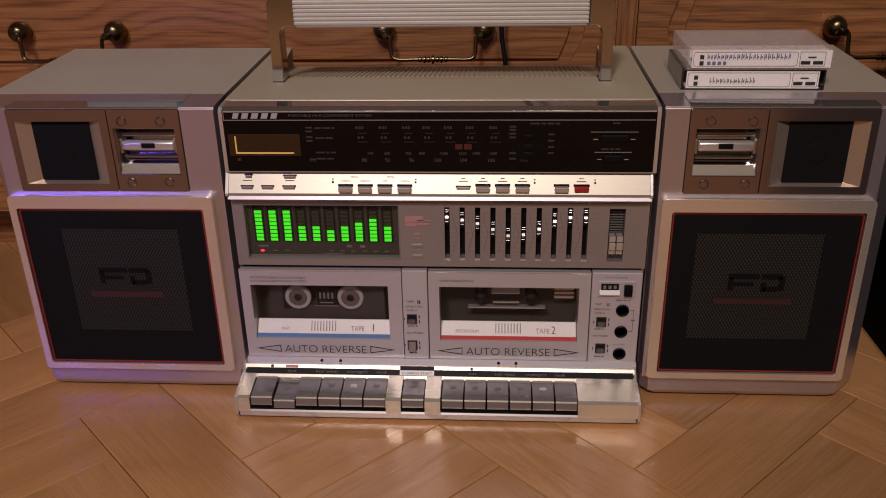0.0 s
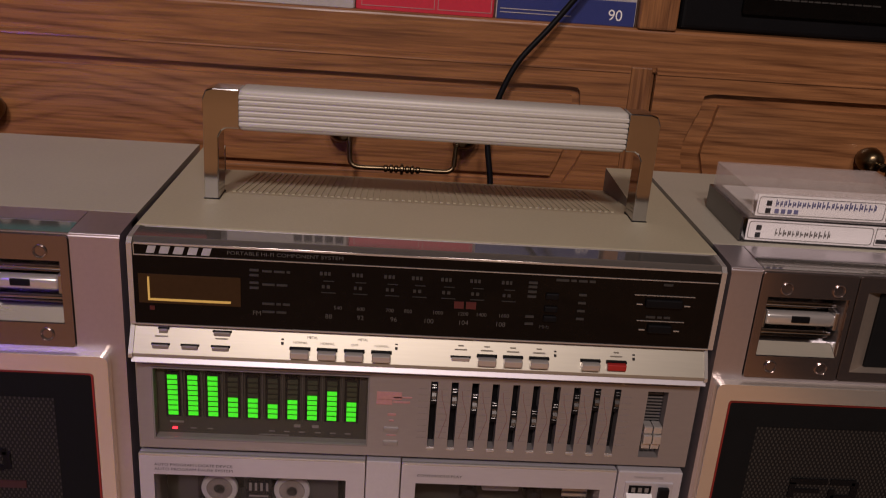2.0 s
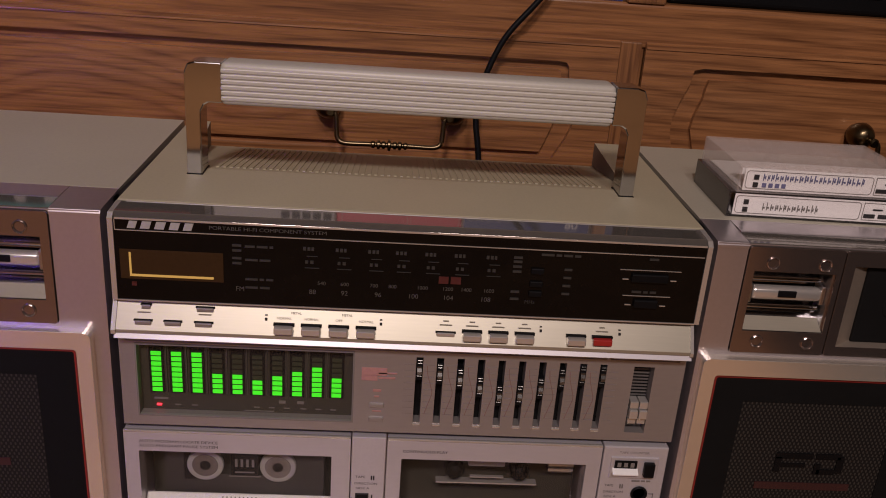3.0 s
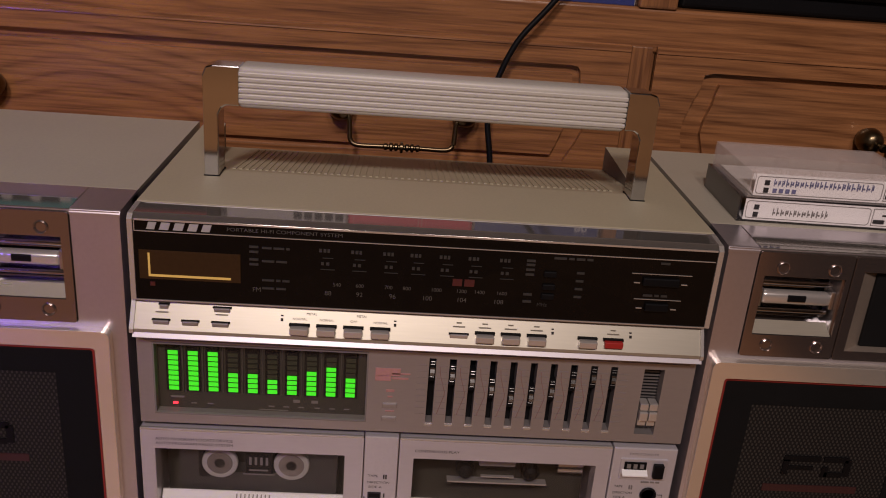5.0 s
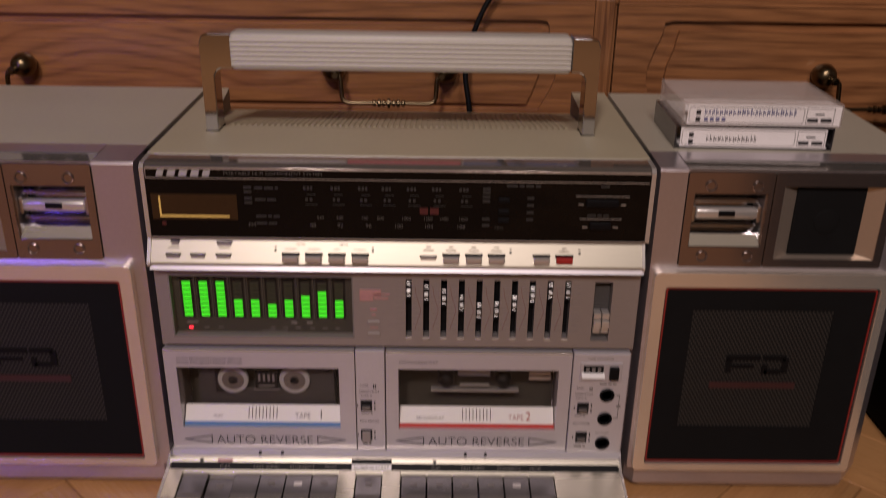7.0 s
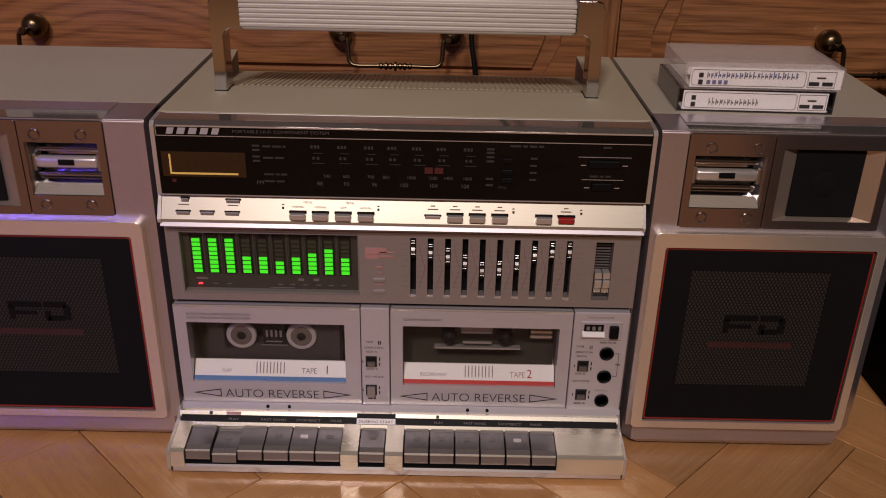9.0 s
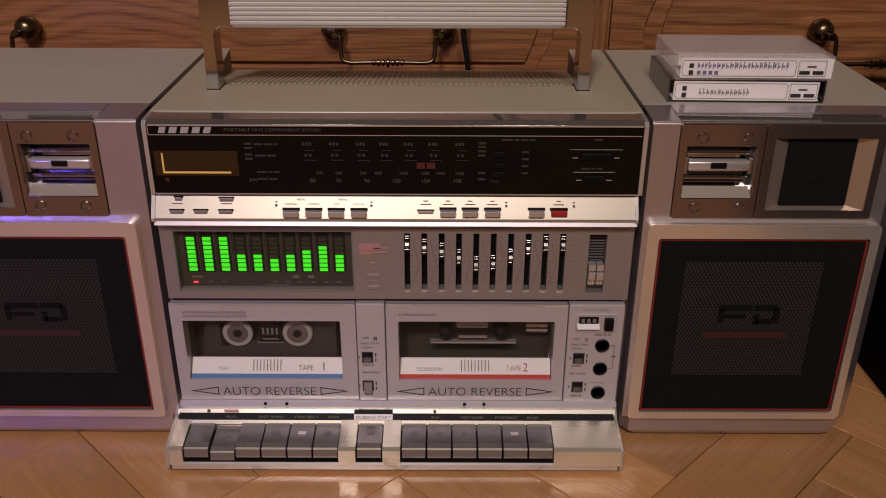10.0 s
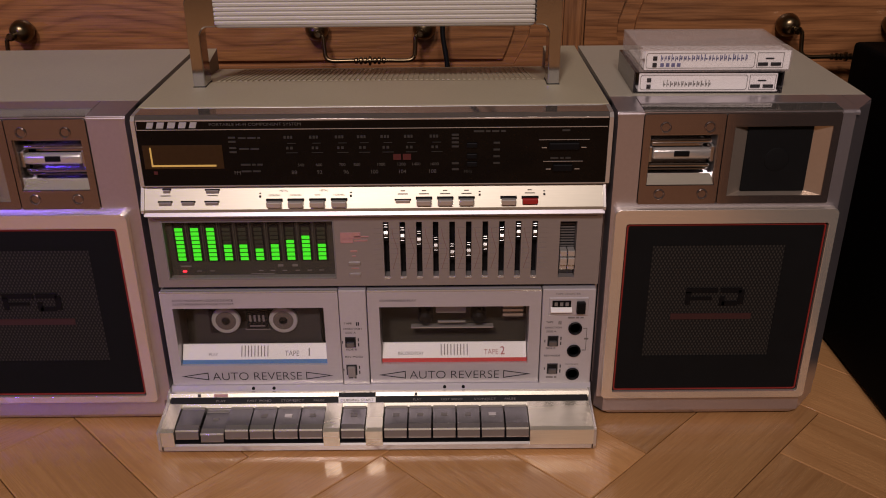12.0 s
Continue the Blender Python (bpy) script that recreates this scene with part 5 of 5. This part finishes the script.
# ---- shelf: wrapped cassettes, tape machine, cable ----
TEAL = mat("teal_card", (0.02, 0.26, 0.27), 0.4)
NAVY = mat("navy_card", (0.03, 0.045, 0.20), 0.4)
SCARLET = mat("scarlet_card", (0.62, 0.03, 0.06), 0.4)
GREYCARD = mat("pale_grey_card", (0.50, 0.47, 0.45), 0.45)
CREAM = mat("cream_shell", (0.55, 0.52, 0.42), 0.4)
SZ, SY = 0.3662, 0.262


def wrapped(x0, x1, label, back, bands, window, reels=True, shell=None, gap=0.0):
    """A wrapped cassette standing on its long edge: card bands, a window and the cassette behind it."""
    W, H = x1 - x0, 0.0700
    c = thing("wrapped_cassette", label, "cassette", ((x0 + x1) / 2, SY, SZ), group="cassettes on the shelf")
    part("case_body", box(-W / 2, W / 2, 0.0030, 0.0168, 0.0, H, 0.0008), back, c)
    for z0, z1, m, a, b2 in bands:
        part("card_band", box(-W / 2 + 0.001 + a * W, -W / 2 - 0.001 + b2 * W, 0.0016, 0.0034, z0, z1, 0.0003), m, c)
    wx0, wx1, z0, z1 = window
    part("cassette_shell", box(-W / 2 + wx0 * W, -W / 2 + wx1 * W, 0.0012, 0.0034, z0, z1, 0.0006), shell or DARK, c)
    if reels:
        for rx in (-0.021, 0.021):
            xm = -W / 2 + (wx0 + wx1) / 2 * W
            part("reel", lathe([(0.0022, 0.0003), (0.0052, 0.0003), (0.0052, 0.0014), (0.0022, 0.0014)], (xm + rx * (wx1 - wx0), 0, (z0 + z1) / 2 + 0.003), "y", 18), GREYCARD, c)
    w = part("wrapper", box(-W / 2 - 0.0003, W / 2 + 0.0003, -0.0012, 0.0172, 0.0, H + 0.0004, 0.0006), CLEAR, c, "clear cellophane wrapper")
    w.visible_shadow = False
    return c


a = wrapped(-0.414, -0.304, "cassette in teal, white and blue packaging", TEAL, [(0.0, 0.014, NAVY, 0, 1), (0.014, 0.022, TEAL, 0, 1), (0.022, 0.050, GREYCARD, 0, 0.95)], (0.25, 0.85, 0.032, 0.052))
part("lettering", text("F90", 0.034, 0.003, 0.0085, 0.0012, align="CENTER"), WHITE, a)
a = wrapped(-0.284, -0.1715, "black and red wrapped cassette on the shelf", BLACK, [(0.0155, 0.0185, RED, 0.03, 1), (0.0, 0.015, BLACK, 0, 1), (0.044, 0.070, RED, 0.5, 1.0)], (0.04, 0.98, 0.0190, 0.0435))
a = wrapped(-0.1700, -0.0630, "pale grey and clear wrapped cassette on the shelf", GREYCARD, [(0.0, 0.0210, GREYCARD, 0, 1), (0.0470, 0.0500, WHITE, 0, 1)], (0.02, 0.98, 0.0215, 0.0465), shell=METER)
part("name_shapes", bars([(0.006 + 0.0092 * k, 0.0132 + 0.0092 * k, 0.0085, 0.0160) for k in range(5)], 0.0014), INK, a, "plain dark maker's mark shapes")
a = wrapped(-0.0620, 0.0490, "scarlet wrapped cassette on the shelf", SCARLET, [(0.0, 0.0185, SCARLET, 0, 1), (0.0190, 0.0465, SCARLET, 0.58, 1), (0.0470, 0.070, SCARLET, 0, 1)], (0.01, 0.57, 0.0190, 0.0460))
fr = None
for x0, x1, z0, z1 in ((-0.051, 0.0075, 0.003, 0.0165), (0.010, 0.0535, 0.003, 0.0165), (0.010, 0.0535, 0.0200, 0.0445), (-0.051, 0.0075, 0.049, 0.066)):
    fr = plate(rect(x0, x1, z0, z1), [rect(x0 + 0.0006, x1 - 0.0006, z0 + 0.0006, z1 - 0.0006)], 0.0012, 0.0020, fr)
part("card_frame", fr, PINK, a)
part("name_shapes", bars([(-0.034 + 0.0092 * k, -0.0265 + 0.0092 * k, 0.0520, 0.0600) for k in range(4)], 0.0014), PINK, a, "plain pale maker's mark shapes")
part("lettering", text("90", 0.044, 0.0525, 0.0062, 0.0012, align="CENTER"), WHITE, a)
a = wrapped(0.0505, 0.1650, "cassette with navy base and grey header in clear wrap", GREYCARD, [(0.0, 0.0195, NAVY, 0, 1), (0.0495, 0.070, GREYCARD, 0, 1)], (0.10, 0.92, 0.0215, 0.0470), reels=False, shell=CREAM)
part("shell_window", box(-0.033, 0.026, 0.0006, 0.0014, 0.0305, 0.0450, 0.0004), DARK, a)
for rx in (-0.024, 0.010):
    part("reel", lathe([(0.0015, 0.0002), (0.0055, 0.0002), (0.0055, 0.0008)], (rx, 0, 0.0390), "y", 18), GREYCARD, a)
part("base_lines", bars([(-0.054, 0.004, 0.0050, 0.0056), (-0.054, -0.002, 0.0078, 0.0084)], 0.0014), GREYCARD, a)
part("lettering", text("90", 0.0400, 0.0042, 0.0085, 0.0012, align="CENTER"), WHITE, a)
part("name_shapes", bars([(-0.043 + 0.0050 * k, -0.0390 + 0.0050 * k, 0.0525, 0.0575) for k in range(8)], 0.0014), INK, a, "plain dark maker's mark shapes")
part("lettering", text("HD", 0.0465, 0.0520, 0.0068, 0.0012, align="CENTER"), INK, a)

deck = thing("tape_recorder", "black cassette recorder standing on the oak shelf", "tape recorder", (0.205, 0.275, SZ))
body = part("body", box(0.0, 0.30, 0.0, 0.10, 0.0, 0.115, 0.004, 3), BLACK, deck)
dd = part("cassette_door", plate(rect(0.050, 0.178, 0.016, 0.100, 0.002), [rect(0.058, 0.170, 0.030, 0.088)], -0.004, 0.001), BLACK_GLOSS, deck)
part("door_window", plate(rect(0.058, 0.170, 0.030, 0.088), [], -0.001, 0.001), BLACK_GLOSS, dd)
part("door_edge", box(0.0485, 0.0505, -0.0046, 0.0, 0.034, 0.100, 0.0005), CHROME, dd)
part("cassette_label", bars([(0.090, 0.130, 0.042, 0.050)], -0.0016), DIM, dd)
part("door_marks", bars(words(random.Random(2), 0.058, 0.165, 0.0285, 0.0012), -0.0044), DIM, dd)
for i in range(4):
    part("deck_key", box(0.186 + 0.027 * i, 0.210 + 0.027 * i, -0.006, 0.0, 0.018, 0.040, 0.0015), BLACK, deck)
for row in ([(0.020, 0.040, 0.044, 0.0447), (0.026, 0.034, 0.049, 0.0497), (0.024, 0.036, 0.0335, 0.0342), (0.184, 0.205, 0.0425, 0.0432), (0.214, 0.232, 0.0425, 0.0432)]):
    part("panel_line", bars([row], -0.0004), DIM, deck)
part("upper_window", plate(rect(0.186, 0.290, 0.052, 0.100), [], -0.003, 0.001), BLACK_GLOSS, deck)

cable = tube([(0.058, 0.215, 0.06), (0.0575, 0.220, 0.16), (0.0545, 0.226, 0.235), (0.0500, 0.232, 0.270), (0.0530, 0.236, 0.296), (0.0680, 0.240, 0.333), (0.0930, 0.244, 0.364), (0.1220, 0.248, 0.402), (0.1420, 0.252, 0.431), (0.165, 0.262, 0.47), (0.20, 0.29, 0.52)], 0.0024, 10, None, 8)
cb = smooth(part("power_cable", cable, BLACK))
tagged(cb, "black cable hanging down behind the stereo", "cable")

# ---- parquet: herringbone of oak blocks ----
PW, PL = 0.0727, 0.2181
C45 = math.sqrt(0.5)


def block_mesh():
    b = box(-PL / 2 + 0.00035, PL / 2 - 0.00035, -PW / 2 + 0.00035, PW / 2 - 0.00035, -0.010, 0.0, 0.0006, 1)
    me = bpy.data.meshes.new("plank")
    bmesh.ops.recalc_face_normals(b, faces=b.faces)
    b.to_mesh(me)
    b.free()
    me.materials.append(PARQUET)
    return me


PLANK = block_mesh()
OX, OY = 0.2051, -0.1485
rest, count = [], 0
for row in range(-60, 61):
    for col in range(-20, 21):
        # one L of two blocks, stepping along the zigzag
        u = row * PW + col * PL
        v = row * PW - col * PL
        for kind in (0, 1):
            if kind == 0:
                cu, cv, rot = u + PL / 2, v + PW / 2, 0
            else:
                cu, cv, rot = u + PW / 2 + 0.0, v + PW + PL / 2, 90
            x = OX + (cu - cv) * C45
            y = OY + (cu + cv) * C45
            if not (RX0 + 0.06 < x < RX1 - 0.06 and RY0 + 0.06 < y < RY1 - 0.06):
                continue
            m = pose(x, y, 0.0, 0, 0, 45 + rot)
            if -1.2 < x < 0.95 and -0.85 < y < 0.45 and count < 300:
                ob = new("plank", PLANK)
                ob.parent = floor
                ob.matrix_world = m
                count += 1
            else:
                rest.append(m)
verts, faces = [], []
for m in rest:
    k = len(verts)
    for x, y in ((-1, -1), (1, -1), (1, 1), (-1, 1)):
        verts.append(m @ Vector((x * (PL / 2 - 0.0004), y * (PW / 2 - 0.0004), -0.0003)))
    faces.append((k, k + 1, k + 2, k + 3))
me = bpy.data.meshes.new("parquet_rest")
me.from_pydata(verts, [], faces)
me.materials.append(PARQUET)
ob = new("parquet_rest", me)
ob.parent = floor
tagged(ob, kind="stuff")
